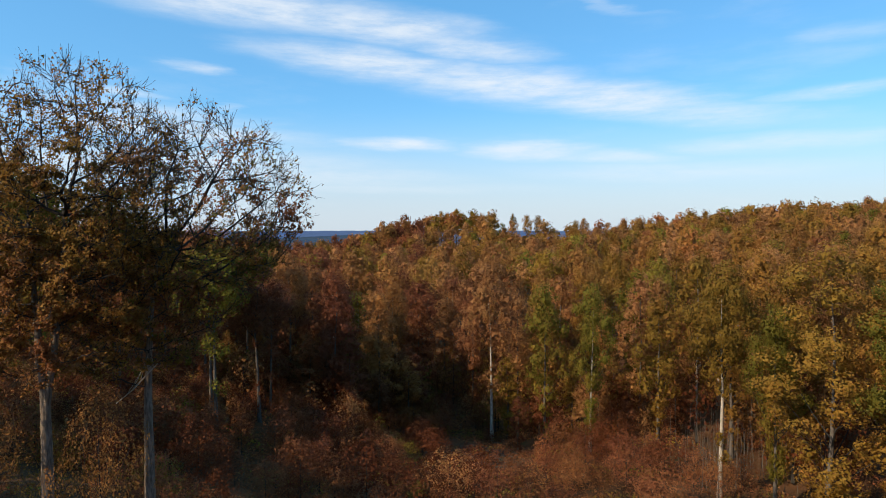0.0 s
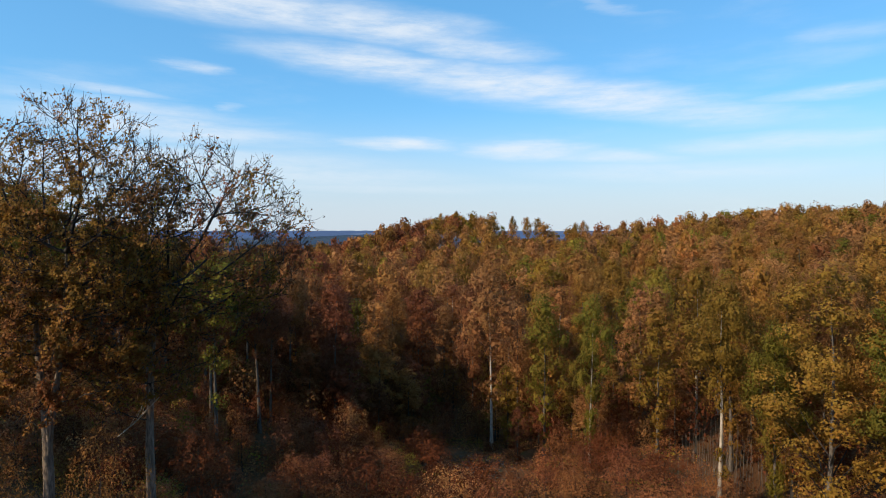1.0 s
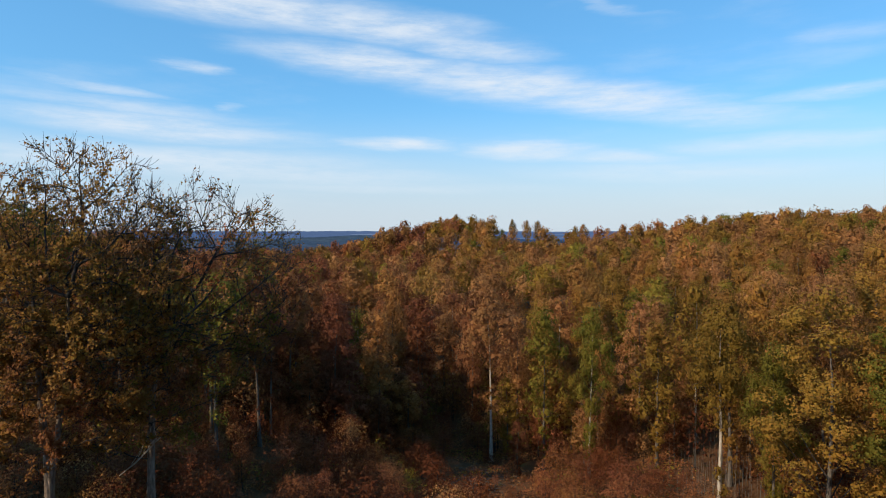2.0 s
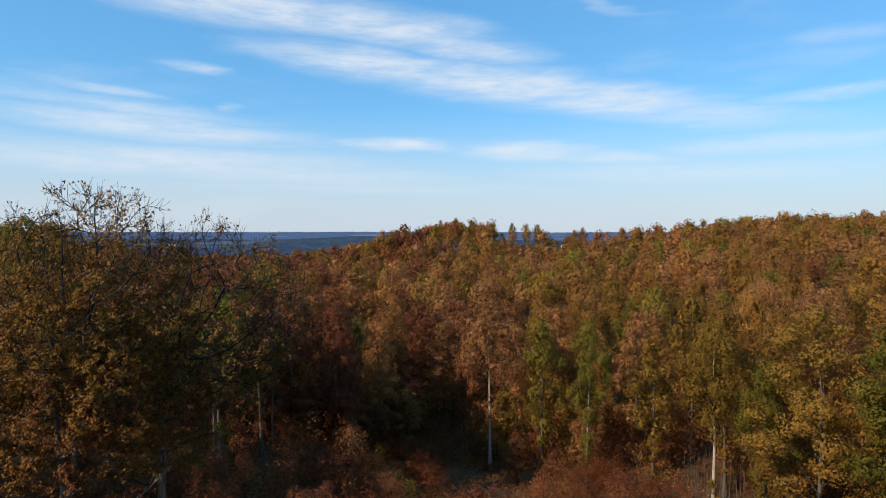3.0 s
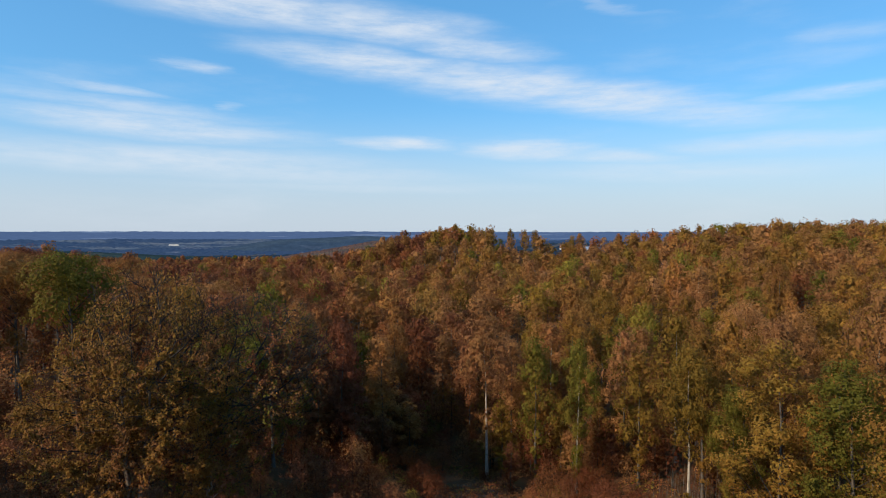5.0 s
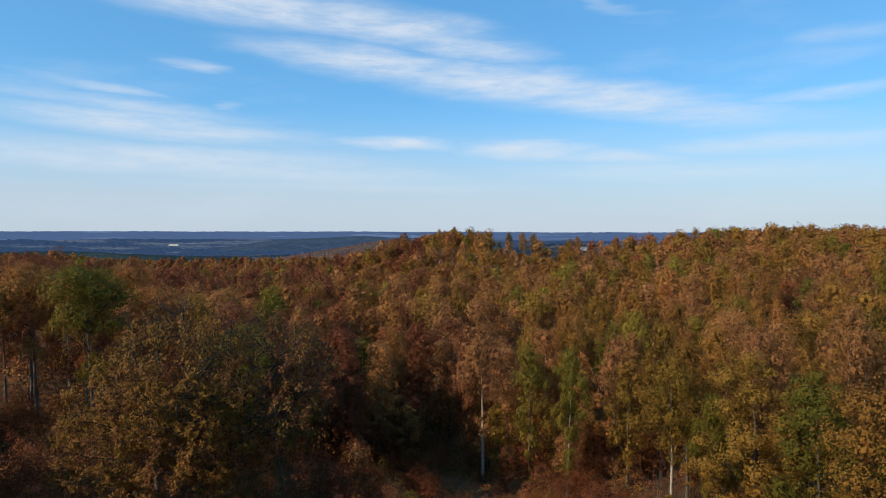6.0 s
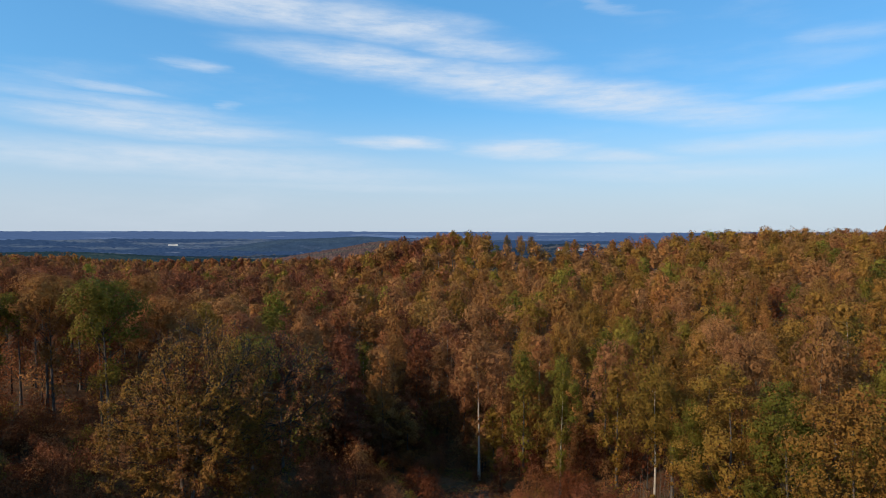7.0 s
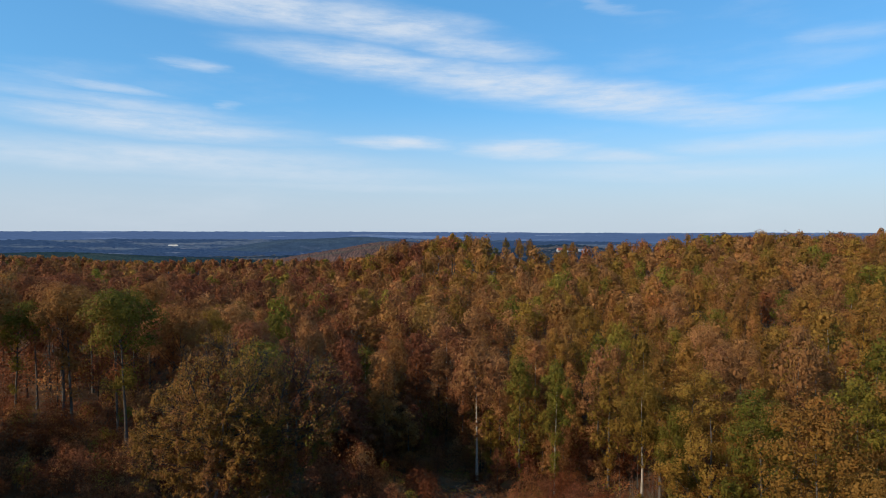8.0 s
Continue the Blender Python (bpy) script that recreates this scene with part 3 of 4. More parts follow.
def great_beech(name, seed, x, y, stems, domes, label, tones, top_bare, leaf_amount, snag=None):
    """stems: for each stem its sideways offset, height and lean. domes: the rounded shapes that make up the crown, each
    with its centre over the foot, its half sizes, and the number of buds in it."""
    rng = np.random.default_rng(seed)
    z0 = float(ground_height(np.float64(x), np.float64(y))) - 0.2
    ob = new(name)
    ob.matrix_basis = pose(x, y, z0)
    tagged(ob, label, "tree")
    buds = []
    for cx, cy, cz, rx, ry, rz, many in domes:
        d = unit(rng.normal(size=(many, 3)))
        buds.append(np.array([cx, cy, cz]) + d * np.array([rx, ry, rz]) * rng.uniform(0.25, 1.0, (many, 1)) ** 0.5)
    buds = np.concatenate(buds)
    trunk, tips = Geo(), []
    lines = []
    for dx, dy, height, lean_x, lean_y in stems:
        t = np.linspace(0, 1, 12)
        sway = np.cumsum(rng.normal(size=(12, 2)) * 0.08, axis=0)
        part_way = np.clip(t * 4 - 2.1, 0, 1)
        over = np.clip(t - 0.5, 0, 1) * 2
        line = np.column_stack([dx * part_way + lean_x * over ** 1.5 + sway[:, 0] * over, dy * part_way + lean_y * over ** 1.5 + sway[:, 1] * over, t * height])
        r0 = (0.36 if len(stems) == 1 else 0.27 if lines else 0.36)
        thick = r0 * (1 - 0.78 * t ** 1.3) + 0.12 * np.exp(-t * 26)
        tube(trunk, line, thick, 12)
        lines.append(line)
    near = np.array([[np.linalg.norm(line[5:] - b, axis=1).min() for line in lines] for b in buds]).argmin(axis=1)
    for k, line in enumerate(lines):
        pts, parent, own = grow(rng, line[5:], buds[near == k], 0.40, 0.52, 0.16)
        kids = [[] for p in pts]
        for i in range(own, len(pts)):
            kids[parent[i]].append(i)
        load = np.zeros(len(pts))
        for i in range(len(pts) - 1, own - 1, -1):
            load[i] = max(load[i], 1.0)
            load[parent[i]] += load[i]
        size = 0.0150 * np.maximum(load, 1) ** 0.45
        roots = [(i, c) for i in range(own) for c in kids[i]]
        for i, c in roots:
            wood = Geo()
            chains = [(i, c)]
            while chains:
                a, b = chains.pop()
                run = [a, b]
                while kids[run[-1]]:
                    nexts = sorted(kids[run[-1]], key=lambda q: -load[q])
                    chains += [(run[-1], q) for q in nexts[1:]]
                    run.append(nexts[0])
                rad = size[run].copy()
                rad[0] = min(rad[0], rad[1] * 1.15)
                tube(wood, pts[run], rad, 7 if rad[1] > 0.06 else 5 if rad[1] > 0.03 else 3)
                for q in run[1:]:
                    if size[q] > 0.036:
                        continue
                    along = unit(pts[q] - pts[parent[q]])
                    for m in range(4 if load[q] < 2 else 2):
                        off = unit(np.cross(along, rng.normal(size=3)))
                        way = unit(along * 0.85 + off * 0.75 + np.array([0, 0, 0.28]))
                        long = rng.uniform(0.35, 0.95)
                        twig = np.array([pts[q], pts[q] + way * long * 0.5, pts[q] + (way + np.array([0, 0, 0.16])) * long])
                        tube(wood, twig, [0.012, 0.010, 0.007], 3)
                        tips.append(twig)
            # far darker than the trunk: the boughs' dark look against the sky is painted
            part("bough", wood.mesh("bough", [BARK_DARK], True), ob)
    if snag:
        a, b = np.array(snag[0]), np.array(snag[1])
        wood = Geo()
        tube(wood, [a, a * 0.6 + b * 0.4 + np.array([0, 0, -0.12]), b], [0.02, 0.045, 0.03], 6)
        for k in range(5):
            c = a + (b - a) * (0.3 + 0.15 * k)
            tube(wood, [c, c + np.array([0.25 - 0.1 * k, 0.2, 0.45]), c + np.array([0.5 - 0.2 * k, 0.3, 0.95])], [0.018, 0.014, 0.008], 4)
        part("dead_bough", wood.mesh("dead_bough", [BARK_PALE], True), ob, "bare broken bough, bleached pale")
    part("trunk", trunk.mesh("trunk", [BARK_BEECH], True), ob, "smooth grey beech trunk")
    crown = Geo()
    top = buds[:, 2].max()
    spots, hues = [], []
    for twig in tips:
        end = twig[-1]
        bare = np.clip((end[2] / top - 0.80) / 0.17, 0, 1) * top_bare
        # leaves hang on in tufts; between the tufts the twigs are bare
        tuft = 0.65 + 2.6 * noise.noise(Vector(end) * 0.60 + Vector((seed, 0, 0)))
        k = rng.poisson(max(0.04, leaf_amount * tuft * (1 - bare)) * np.clip(2.4 - 2.0 * end[2] / top, 0.6, 1.1))
        if k == 0:
            continue
        s = rng.uniform(0.2, 2.0, k)
        spots.append(np.column_stack([np.interp(s, (0, 1, 2), twig[:, i]) for i in range(3)]) + rng.normal(size=(k, 3)) * 0.10)
        hue = 0.5 + 1.1 * noise.noise(Vector(end) * 0.28 + Vector((0, seed, 0))) + 0.16 * rng.normal()
        hues.append(np.full(k, int(np.clip(hue * len(tones), 0, len(tones) - 1))))
    spots, hues = np.concatenate(spots), np.concatenate(hues)
    for k in range(len(tones)):
        pos = spots[hues == k]
        leaves(crown, rng, pos, rng.normal(size=pos.shape) * 0.5 + np.array([-0.45, -0.45, 0.5]), 0.074, 3, k)
    part("crown", crown.mesh("crown", [LEAVES[t] for t in tones]), ob, "thin autumn leaves in gold, rust and green")
    TAKEN.append((x, y, 4.5))


great_beech("beech_tree", 5, -20.15, 30.7, ((-0.15, 0.0, 19.5, -1.0, 0.3), (0.55, 0.2, 20.5, 0.8, -0.4)),
            ((1.5, 0.0, 21.3, 5.4, 5.0, 7.2, 1200), (-2.8, -0.3, 18.6, 4.4, 4.6, 5.0, 260), (1.6, -1.0, 15.5, 4.0, 4.0, 3.4, 120)),
            "tall twin-stemmed beech with thinning gold and rust leaves", ["olive", "gold", "olive", "amber", "gold", "rust"], 0.70, 17.0)
great_beech("beech_tree", 8, -16.35, 33.6, ((0.0, 0.0, 19.5, 0.7, 0.5),),
            ((2.7, 0.0, 22.2, 6.2, 5.4, 5.6, 1000), (-0.6, 0.0, 16.6, 4.4, 4.6, 4.2, 170)),
            "beech with spreading dark boughs and few brown leaves", ["olive", "green", "brown", "olive", "amber", "rust"], 0.78, 12.0,
            ((-1.6, -0.4, 11.6), (0.9, -0.8, 13.9)))

# ------------------------------------------------------------------ trees known one by one
plant("fine_b", 38.2, 60.0, 29, "olive", wide=1.15, turn=40)
plant("tall", 32.6, 71.2, 28, "olive", BARK_PALE, 0.85, 120)
plant("fine_a", 36.6, 66.5, 23.5, "green", BARK_GREY, 0.75, 250, label="still green small oak beside a tall yellow one")
plant("mid_d", 55.0, 68.0, 33, "brown", BARK_PALE, 0.62, 15)
plant("fine_b", 45.6, 60.5, 28, "olive", wide=0.9, turn=300)
plant("fine_b", 53.0, 51.5, 27, "green", wide=0.95, turn=20)
plant("fine_c", 58.0, 89.5, 29, "brown", wide=0.9, turn=130)
plant("fine_a", 24.4, 100.5, 29, "green", BARK_PALE, 0.70, 70)
plant("mid_d", 9.4, 116.5, 34.5, "brown", BARK_PALE, 1.0, 160)
plant("mid_a", 24.6, 129.0, 30, "rust", BARK_PALE, 0.95, 20)
plant("mid_c", 14.8, 176.0, 31, "brown", wide=1.2, turn=80)
plant("fine_a", 32.5, 137.0, 30, "olive", wide=1.0, turn=200)
plant("mid_b", -6.2, 152.0, 27, "rust", wide=0.95, turn=100)
plant("mid_c", 3.0, 168.0, 30, "russet", BARK_PALE, 1.0, 250)
plant("mid_d", -24.6, 136.2, 28, "russet", BARK_PALE, 1.0, 10)
plant("mid_a", -13.3, 168.0, 28, "amber", wide=1.0, turn=330)
plant("lofty", -53.0, 79.5, 32, "green", wide=1.0, turn=150)
plant("lofty", -69.0, 90.5, 30, "amber", wide=1.0, turn=30)
plant("tall", -54.5, 100.5, 28, "rust", wide=1.0, turn=75)
plant("lofty", -77.2, 101.0, 30, "rust", BARK_GREY, 1.0, 90)
plant("fine_c", 61.0, 112.0, 29, "brown", wide=1.05, turn=60)
plant("mid_a", 66.6, 121.0, 28.5, "amber", wide=1.0, turn=190)
plant("mid_a", -186.0, 477.0, 27, "yellow", wide=1.0, turn=40, label="bright yellow broadleaf tree on the far slope")
plant("mid_b", 41.0, 424.0, 24, "green", wide=1.3, turn=70, label="dark green round tree on the crest")

# ------------------------------------------------------------------ the forest round them
def open_ground(x, y):
    """The dell with young growth only, and the way of the camera."""
    dell = ((x + 7) / 23) ** 2 + ((y - 84) / 36) ** 2 < 1
    east = ((x - 18) / 20) ** 2 + ((y - 72) / 33) ** 2 < 1
    path = ((x - 0) / 8) ** 2 + ((y - 126) / 22) ** 2 < 1
    near = abs(x - 2) < 17 + 0.36 * max(y, 0) and -75 < y < 62
    west = -0.74 * (y + 25) - 8 < x < 0 and y < 79 + 0.1 * (-27 - x)
    return dell or east or path or near or west


def free(x, y, room):
    for a, b, r in TAKEN:
        if (a - x) ** 2 + (b - y) ** 2 < (0.5 * (room + r)) ** 2:
            return False
    return True


dice = random.Random(7)


def tone_at(x, y):
    """Which colour stands where: the dell's shoulder is redder, the eastern slope more olive and brown."""
    r = dice.random()
    if x < -12 or x < 10 and y < 190:
        row = (("amber", 0.16), ("rust", 0.28), ("russet", 0.28), ("green", 0.05), ("olive", 0.09), ("brown", 0.14))
    elif y < 165:
        row = (("olive", 0.32), ("green", 0.17), ("gold", 0.06), ("brown", 0.25), ("amber", 0.20))
    else:
        row = (("amber", 0.24), ("brown", 0.26), ("olive", 0.26), ("gold", 0.06), ("rust", 0.12), ("green", 0.06))
    if x < -70 and 165 < y < 330:
        row = (("russet", 0.48), ("rust", 0.24), ("brown", 0.14), ("green", 0.14))
    for tone, share in row:
        r -= share
        if r < 0:
            return tone
    return "amber"


def in_view(x, y, edge=14):
    return abs(x) < 0.74 * (y + 25) + edge and y > 20


spots = []
for k in range(9000):
    y = dice.uniform(22, 172)
    x = dice.uniform(-150, 150)
    if not in_view(x, y, 10) or open_ground(x, y) or not free(x, y, 9.0):
        continue
    TAKEN.append((x, y, 9.0))
    spots.append((x, y))
spots.sort(key=lambda p: math.hypot(p[0], p[1] + 12))
SINGLE, JOINED = spots[:250], spots[250:]
for x, y in SINGLE:
    near = math.hypot(x, y) < 86
    kind = dice.choice(("fine_a", "fine_b", "fine_c") if near and x > -25 else ("lofty", "lofty", "tall") if x < -25 and y < 135 else ("mid_a", "mid_b", "mid_c", "mid_d"))
    tone = tone_at(x, y)
    plant(kind, x, y, dice.triangular(22, 33, 29), tone, BARK_PALE if x > -30 and dice.random() < 0.12 else BARK_GREY, dice.uniform(0.76, 1.02), dice.uniform(0, 360))

# half-grown beeches along the far side of the dell
half = []
for k in range(400):
    x, y = dice.uniform(-46, 2), dice.uniform(112, 142)
    if len(half) == 26 or abs(x + 1 - 0.02 * (y - 80)) < 4 or any((a - x) ** 2 + (b - y) ** 2 < 3.2 ** 2 for a, b in half):
        continue
    if any((a - x) ** 2 + (b - y) ** 2 < 2.6 ** 2 for a, b, r in TAKEN):
        continue
    half.append((x, y))
for x, y in half:
    plant("mid_b", x, y, dice.uniform(11, 18), dice.choice(("russet", "rust", "russet", "amber")), BARK_GREY, dice.uniform(1.2, 1.5), dice.uniform(0, 360), room=4.0,
          label="half-grown red-brown beech at the edge of the dell")

# half-grown trees between the tall ones at the foot of the slope
foot = []
for k in range(900):
    x, y = dice.uniform(12, 78), dice.uniform(84, 150)
    if len(foot) == 44 or open_ground(x, y) or any((a - x) ** 2 + (b - y) ** 2 < 5.0 ** 2 for a, b in foot) or any((a - x) ** 2 + (b - y) ** 2 < 2.4 ** 2 for a, b, r in TAKEN):
        continue
    foot.append((x, y))
for x, y in foot:
    plant("mid_b", x, y, dice.uniform(9, 17), dice.choice(("olive", "brown", "rust", "russet", "olive", "amber")), BARK_GREY, dice.uniform(1.2, 1.5), dice.uniform(0, 360), room=4.0,
          label="half-grown broadleaf tree under the tall ones")

# slim trees left standing along the crest
for x, y, tone in ((4, 428, "amber"), (13, 430, "olive"), (22, 428, "gold"), (33, 431, "russet"), (-8, 430, "brown")):
    plant("mid_c", x, y, dice.uniform(27, 29.5), tone, BARK_GREY, 0.9, dice.uniform(0, 360))
for x, y, h in ((50, 436, 32), (61, 438, 33), (68, 436, 33.5), (93, 430, 31.5), (100, 434, 33), (-1, 430, 30), (9, 432, 31)):
    plant("mid_d", x, y, h, "gold" if h > 32 else "olive", BARK_PALE, dice.uniform(0.55, 0.75), dice.uniform(0, 360), label="slim tall tree standing out above the crest")

# young beeches close to the great ones
for x, y, h, wide, tone in ((-16.5, 29.3, 13.0, 0.70, "amber"), (-22.9, 29.0, 12.0, 0.85, "amber"), (-14.4, 30.5, 7.0, 0.8, "rust"),
                            (-21.5, 33.5, 9.0, 0.9, "olive"), (-12.6, 31.5, 6.5, 1.0, "rust"), (-25.5, 31.0, 10.0, 1.0, "rust"), (-17.5, 36.5, 8.0, 1.0, "russet")):
    plant("spray" if h > 8.5 else "sapling", x, y, h, tone, BARK_DARK, wide, dice.uniform(0, 360), name="bush", group="young growth on the forest floor", room=1.0, sink=0.1)
# young beeches and bushes
bushes = 0
tries = 0
feet = []
while bushes < 250 and tries < 20000:
    tries += 1
    y = dice.uniform(24, 128)
    x = dice.uniform(-80, 60)
    if not in_view(x, y, 4):
        continue
    inside = open_ground(x, y)
    if not inside and dice.random() > 0.25:
        continue
    if abs(x - 0.5 - 0.05 * (y - 80)) < 1.2 and y > 76 or ((x - 6.3) / 3.5) ** 2 + ((y - 105) / 7) ** 2 < 1:
        continue
    if any((a - x) ** 2 + (b - y) ** 2 < 2.3 ** 2 for a, b in feet):
        continue
    feet.append((x, y))
    tall = dice.uniform(3.5, 8.5) * (0.75 if y < 55 else 1.0)
    if 3 < x < 14 and 88 < y < 118:
        tall = min(tall, 2.6)
    if 20 < x < 42 and y < 84:
        tall *= 0.75
    if abs(x) < 14 and y < 50:
        tall = min(tall, 4.5)
    tone = dice.choices(("copper", "russet", "rust", "green", "brown"), (0.52, 0.28, 0.12, 0.03, 0.05))[0]
    plant(dice.choice(("bush_a", "bush_b", "bush_c")), x, y, tall, tone, BARK_DARK, dice.uniform(0.9, 1.3), dice.uniform(0, 360),
          name="bush", group="young growth on the forest floor", room=1.0, sink=0.1)
    bushes += 1


# ------------------------------------------------------------------ woods farther off, too many to count
def woods(name, label, seed, places, lobes, count, leaf):
    """Joined trees of one stretch of wood; colours by material slot."""
    rng = np.random.default_rng(seed)
    kinds = []
    for k in range(9):
        st, cr = broadleaf(100 + k + seed, 30, rng.uniform(13, 17), rng.uniform(5.3, 6.5), lobes, count, leaf, 1, 0)
        kinds.append((np.concatenate(st.v), np.concatenate(st.f), np.concatenate(cr.v), np.concatenate(cr.f)))
    g = Geo()
    for x, y, h, tone in places:
        sv, sf, cv, cf = kinds[rng.integers(9)]
        a = rng.uniform(0, 6.28)
        s, w = h / 30.0, rng.uniform(0.78, 1.06) * h / 30.0
        turn = np.array([[math.cos(a) * w, -math.sin(a) * w, 0], [math.sin(a) * w, math.cos(a) * w, 0], [0, 0, s]])
        at = np.array([x, y, float(ground_height(np.float64(x), np.float64(y))) - 0.2])
        g.put(sv @ turn.T + at, sf, 0)
        g.put(cv @ turn.T + at, cf, 1 + LEAF_NAMES.index(tone), rng.uniform())
    tagged(new(name, g.mesh(name, [BARK_GREY] + [LEAVES[k] for k in LEAF_NAMES], tinted=True)), label, "forest", kind="stuff")


def scatter(test, room, box):
    """Feet of trees on a jittered grid."""
    out = []
    x0, x1, y0, y1 = box
    y = y0
    while y < y1:
        x = x0
        while x < x1:
            a, b = x + dice.uniform(-0.45, 0.45) * room, y + dice.uniform(-0.45, 0.45) * room
            if test(a, b):
                young = 36 < a < 118 and b > 395
                out.append((a, b, dice.uniform(15, 19) if young else dice.triangular(20, 34, 27.5), tone_at(a, b)))
            x += room
        y += room * 0.9
    return out


def mid_test(x, y):
    return 172 < y < 330 and in_view(x, y, 10) and free(x, y, 7.0)


def rear_test(x, y):
    r = math.hypot(x, y + 10)
    if x < 0 and r < 58 and y < 45:
        return False
    return abs(x) > 0.74 * (y + 25) + 8 and 32 < r < 130 and not open_ground(x, y)


def far_test(x, y):
    return in_view(x, y, 10) and (y < 465 or x < -20 and y < 640)


woods("woods", "autumn broadleaf wood on the slopes in orange, brown and olive", 40, scatter(mid_test, 10.4, (-260, 280, 172, 330)) + [(x, y, dice.triangular(22, 33, 29), tone_at(x, y)) for x, y in JOINED], 18, 1150, 0.26)
woods("woods", "far autumn wood along the ridge and valley side", 41, scatter(far_test, 11.2, (-430, 400, 330, 640)), 13, 360, 0.50)
woods("woods", "autumn wood behind and beside the clearing", 42, scatter(rear_test, 11.0, (-140, 140, -140, 110)), 13, 220, 0.75)


def thicket(name, label, seed, places):
    """Saplings and bushes under the trees, joined: nobody could count them."""
    rng = np.random.default_rng(seed)
    kinds = []
    for k in range(6):
        st, cr = broadleaf(200 + k, 7, 0.7, rng.uniform(2.2, 3.0), 14, 340, 0.130, 0, 2)
        kinds.append((np.concatenate(st.v), np.concatenate(st.f), np.concatenate(cr.v), np.concatenate(cr.f)))
    g = Geo()
    for x, y, h, tone in places:
        sv, sf, cv, cf = kinds[rng.integers(6)]
        a, s = rng.uniform(0, 6.28), h / 7.0
        w = s * rng.uniform(0.8, 1.1)
        turn = np.array([[math.cos(a) * w, -math.sin(a) * w, 0], [math.sin(a) * w, math.cos(a) * w, 0], [0, 0, s]])
        at = np.array([x, y, float(ground_height(np.float64(x), np.float64(y))) - 0.1])
        g.put(sv @ turn.T + at, sf, 0)
        g.put(cv @ turn.T + at, cf, 1 + LEAF_NAMES.index(tone), rng.uniform())
    tagged(new(name, g.mesh(name, [BARK_DARK] + [LEAVES[k] for k in LEAF_NAMES], tinted=True)), label, "thicket", kind="stuff")


young = []
while len(young) < 1090:
    y = dice.uniform(62, 215)
    x = dice.uniform(-120, 120)
    if len(young) > 520:
        x, y = dice.uniform(-48, 34), dice.uniform(112, 178)
    if len(young) > 820:
        x, y = dice.uniform(-95, -30), dice.uniform(56, 102)
    if not in_view(x, y, 2) or abs(x - 2) < 12 and y < 60:
        continue
    if abs(x - 0.5 - 0.05 * (y - 80)) < 1.2 and y > 76 or ((x - 6.3) / 3.5) ** 2 + ((y - 105) / 7) ** 2 < 1:
        continue
    tall = dice.uniform(3.0, 7.0) if open_ground(x, y) else dice.uniform(5.0, 13.0)
    if 3 < x < 14 and 88 < y < 119 or 20 < x < 42 and y < 84:
        tall = dice.uniform(1.5, 3.0)
    if x < -30 and y < 104:
        tall = min(tall, 5.5)
    young.append((x, y, tall, dice.choices(("rust", "russet", "copper", "green", "brown", "olive"), (0.22, 0.26, 0.30, 0.05, 0.10, 0.07))[0]))
thicket("thicket", "red-brown young beeches filling the forest floor", 50, young)

woods("woods", "autumn wood running down to the far valley", 43, scatter(lambda x, y: in_view(x, y, 10) and x < 20 + (y - 640) * 0.3 and y < 1010, 13.5, (-600, 130, 640, 1010)), 10, 150, 1.0)


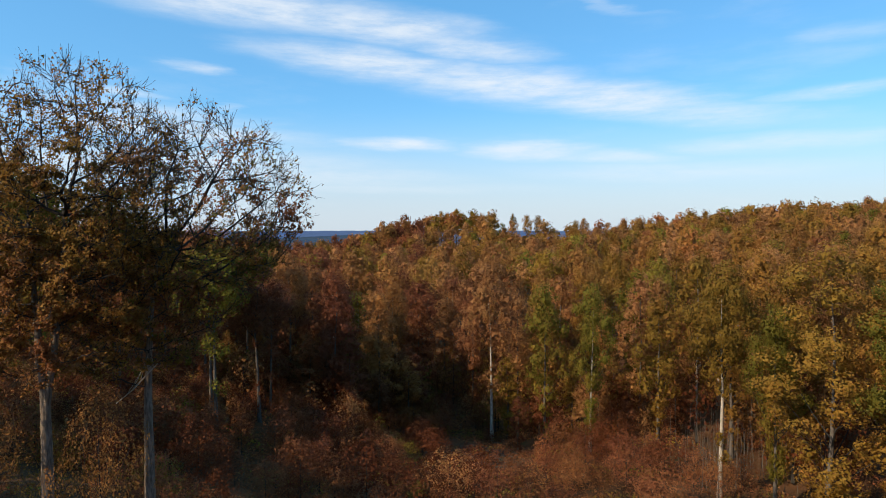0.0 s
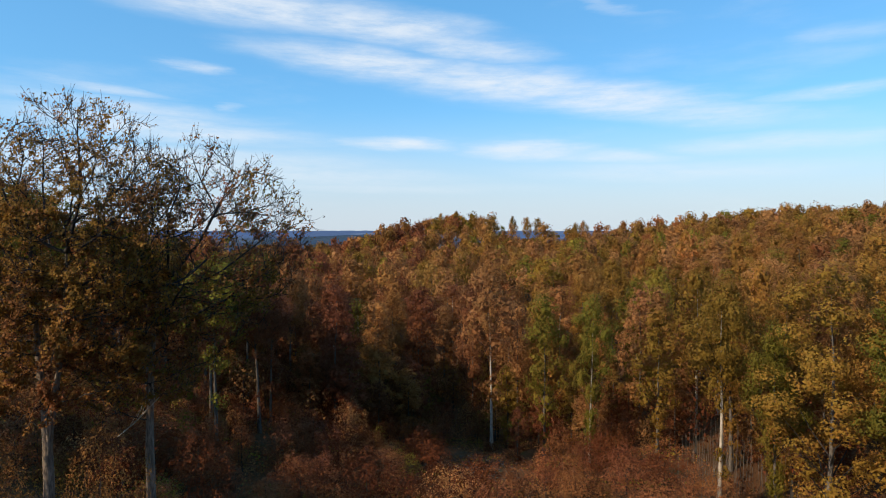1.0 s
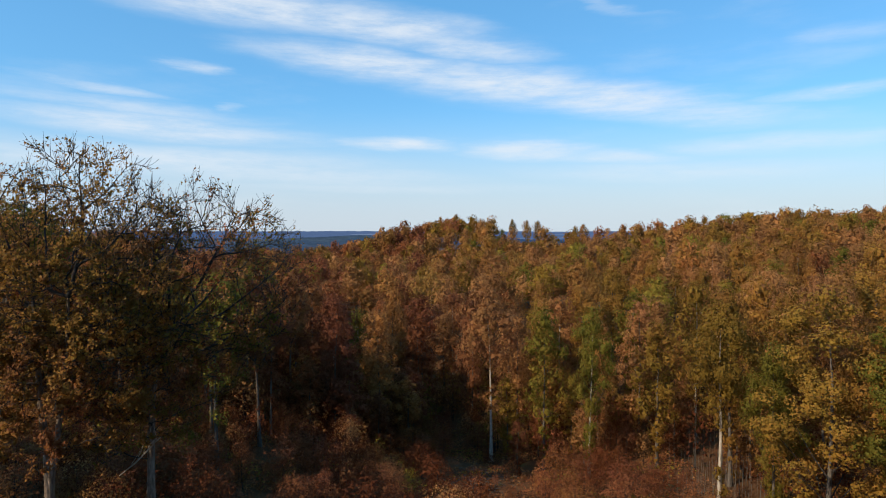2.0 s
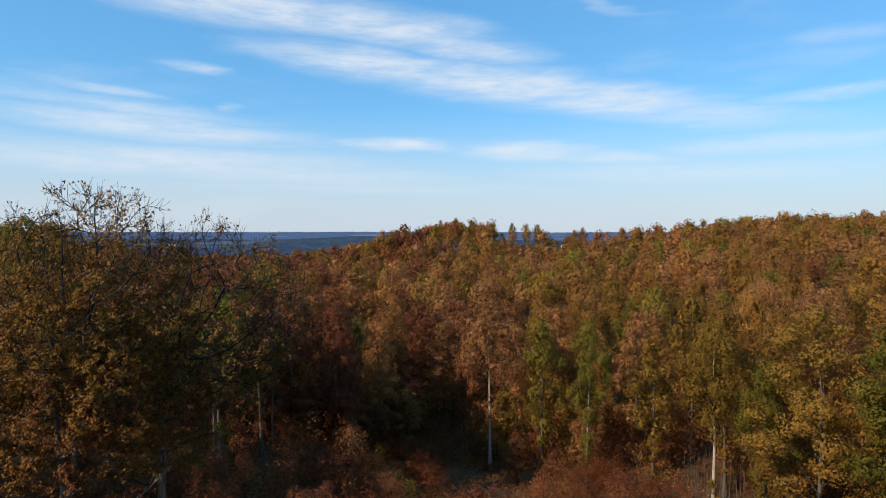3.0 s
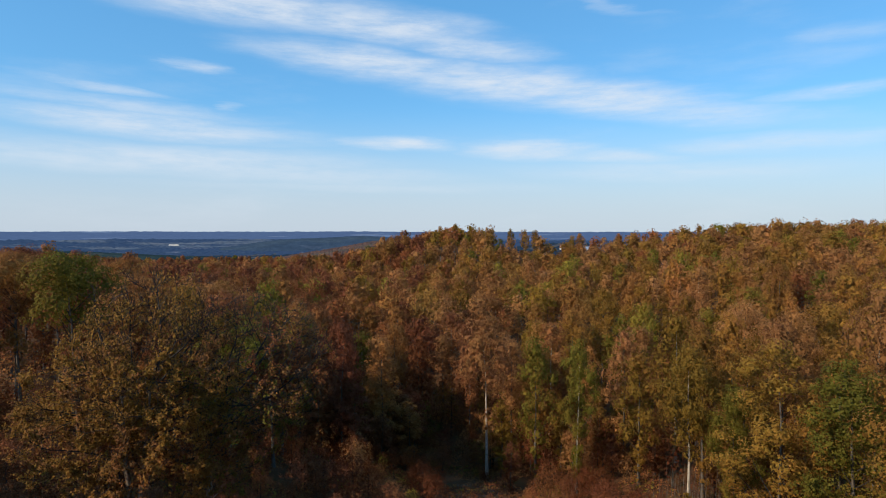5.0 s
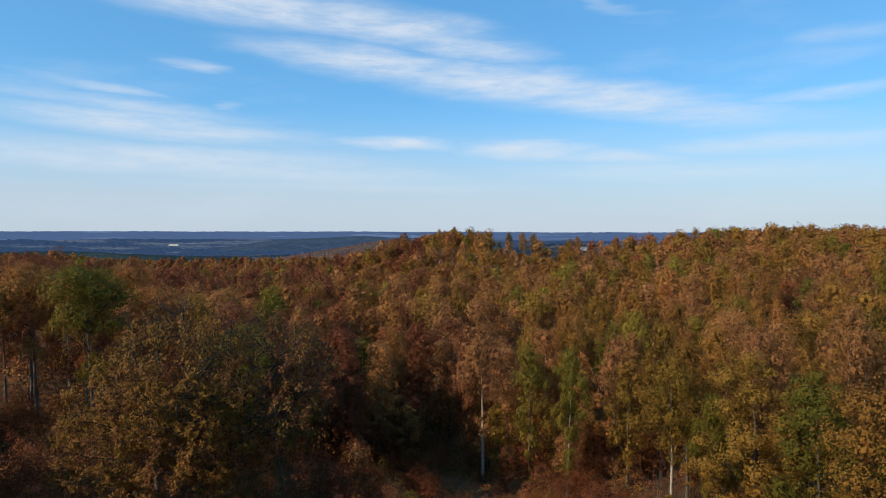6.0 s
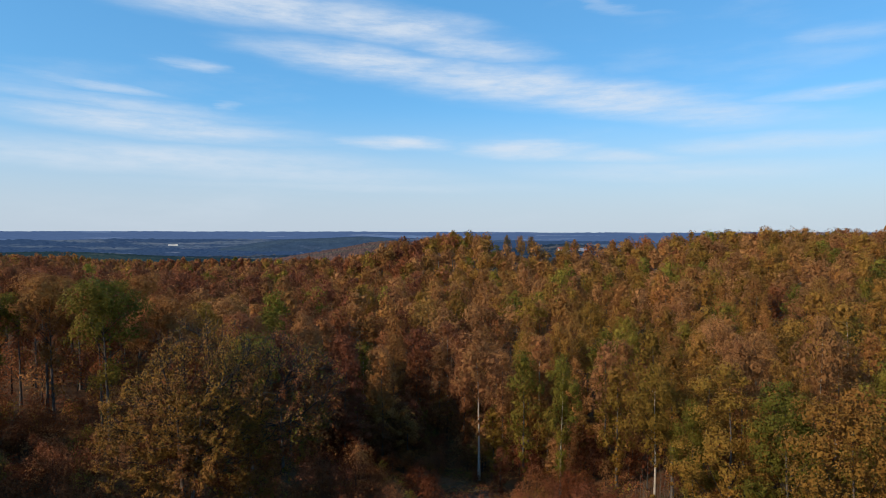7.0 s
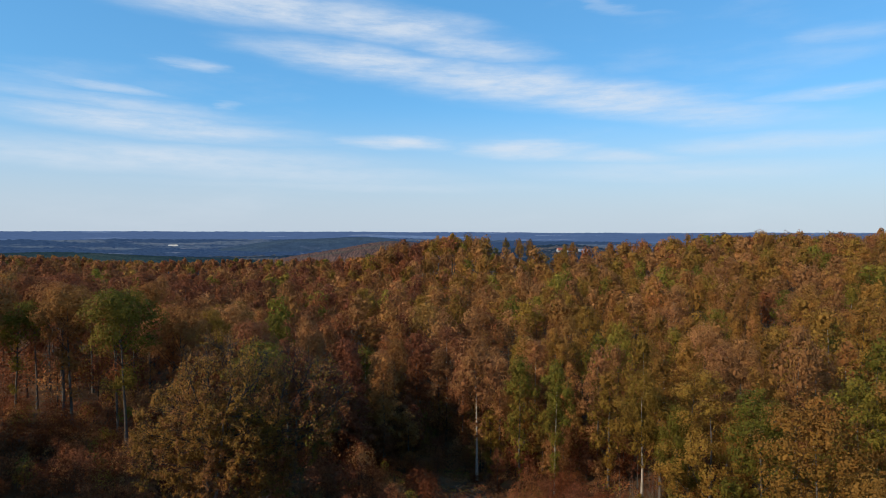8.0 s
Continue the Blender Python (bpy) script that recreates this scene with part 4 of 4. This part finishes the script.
def undergrowth():
    """Brambles, ferns and seedlings, ankle to waist high."""
    rng = np.random.default_rng(77)
    n = 110000
    y = 45 + 100 * rng.uniform(size=n) ** 0.9
    x = rng.uniform(-1, 1, n) * 42 - 2
    patch = np.sin(x * 0.35 + np.sin(y * 0.21) * 2) + np.sin(y * 0.42 + x * 0.13)
    ok = patch > -0.9
    x, y, patch = x[ok], y[ok], patch[ok]
    z = ground_height(x, y) + 0.05 + rng.uniform(size=len(x)) ** 2 * (0.35 + 0.3 * (patch + 0.9))
    g = Geo()
    tint = (patch * 0.9 + rng.normal(size=len(x)) * 0.8)
    for k, (lo, hi) in enumerate(((-9, -0.5), (-0.5, 0.6), (0.6, 1.7), (1.7, 9))):
        pick = (tint >= lo) & (tint < hi)
        pos = np.column_stack([x[pick], y[pick], z[pick]])
        leaves(g, rng, pos, rng.normal(size=pos.shape) * 0.5 + np.array([0, 0, 1.0]), 0.17, 3, k)
    tagged(new("undergrowth", g.mesh("undergrowth", [LEAVES["brown"], LEAVES["russet"], LEAVES["rust"], LEAVES["green"]])), "low brambles and seedlings over fallen leaves", "undergrowth", kind="stuff")


undergrowth()


def bare_poles():
    """Dry, leafless saplings that stand close together on the slope."""
    rng = np.random.default_rng(78)
    g = Geo()
    for k in range(90):
        x, y = 37 + rng.normal() * 4.0, 80 + rng.normal() * 5.0
        z = float(ground_height(np.float64(x), np.float64(y)))
        h = rng.uniform(4, 9)
        lean = rng.normal(size=2) * 0.5
        tube(g, [(x, y, z - 0.1), (x + lean[0] * 0.4, y + lean[1] * 0.4, z + h * 0.5), (x + lean[0], y + lean[1], z + h)], [0.03, 0.022, 0.010], 3)
    tagged(new("bare_saplings", g.mesh("bare_saplings", [BARK_GREY], True)), "dry leafless saplings in a dense stand", "saplings", kind="stuff")


bare_poles()


def brushwood():
    """Felled twigs and tops lying in the clearing."""
    rng = np.random.default_rng(79)
    g = Geo()
    for k in range(260):
        x, y = 6.5 + rng.normal() * 3.0, 103 + rng.normal() * 5
        z = float(ground_height(np.float64(x), np.float64(y))) + rng.uniform(0.05, 0.5)
        a, half = rng.uniform(0, 6.28), rng.uniform(0.5, 1.8)
        d = np.array([math.cos(a), math.sin(a), rng.normal() * 0.15]) * half
        c = np.array([x, y, z])
        tube(g, [c - d, c + np.array([0, 0, 0.08]), c + d], [0.05, 0.04, 0.015], 4)
    tagged(new("brushwood", g.mesh("brushwood", [BARK_GREY], True)), "pale felled twigs scattered on the forest floor", "brushwood", kind="stuff")


brushwood()
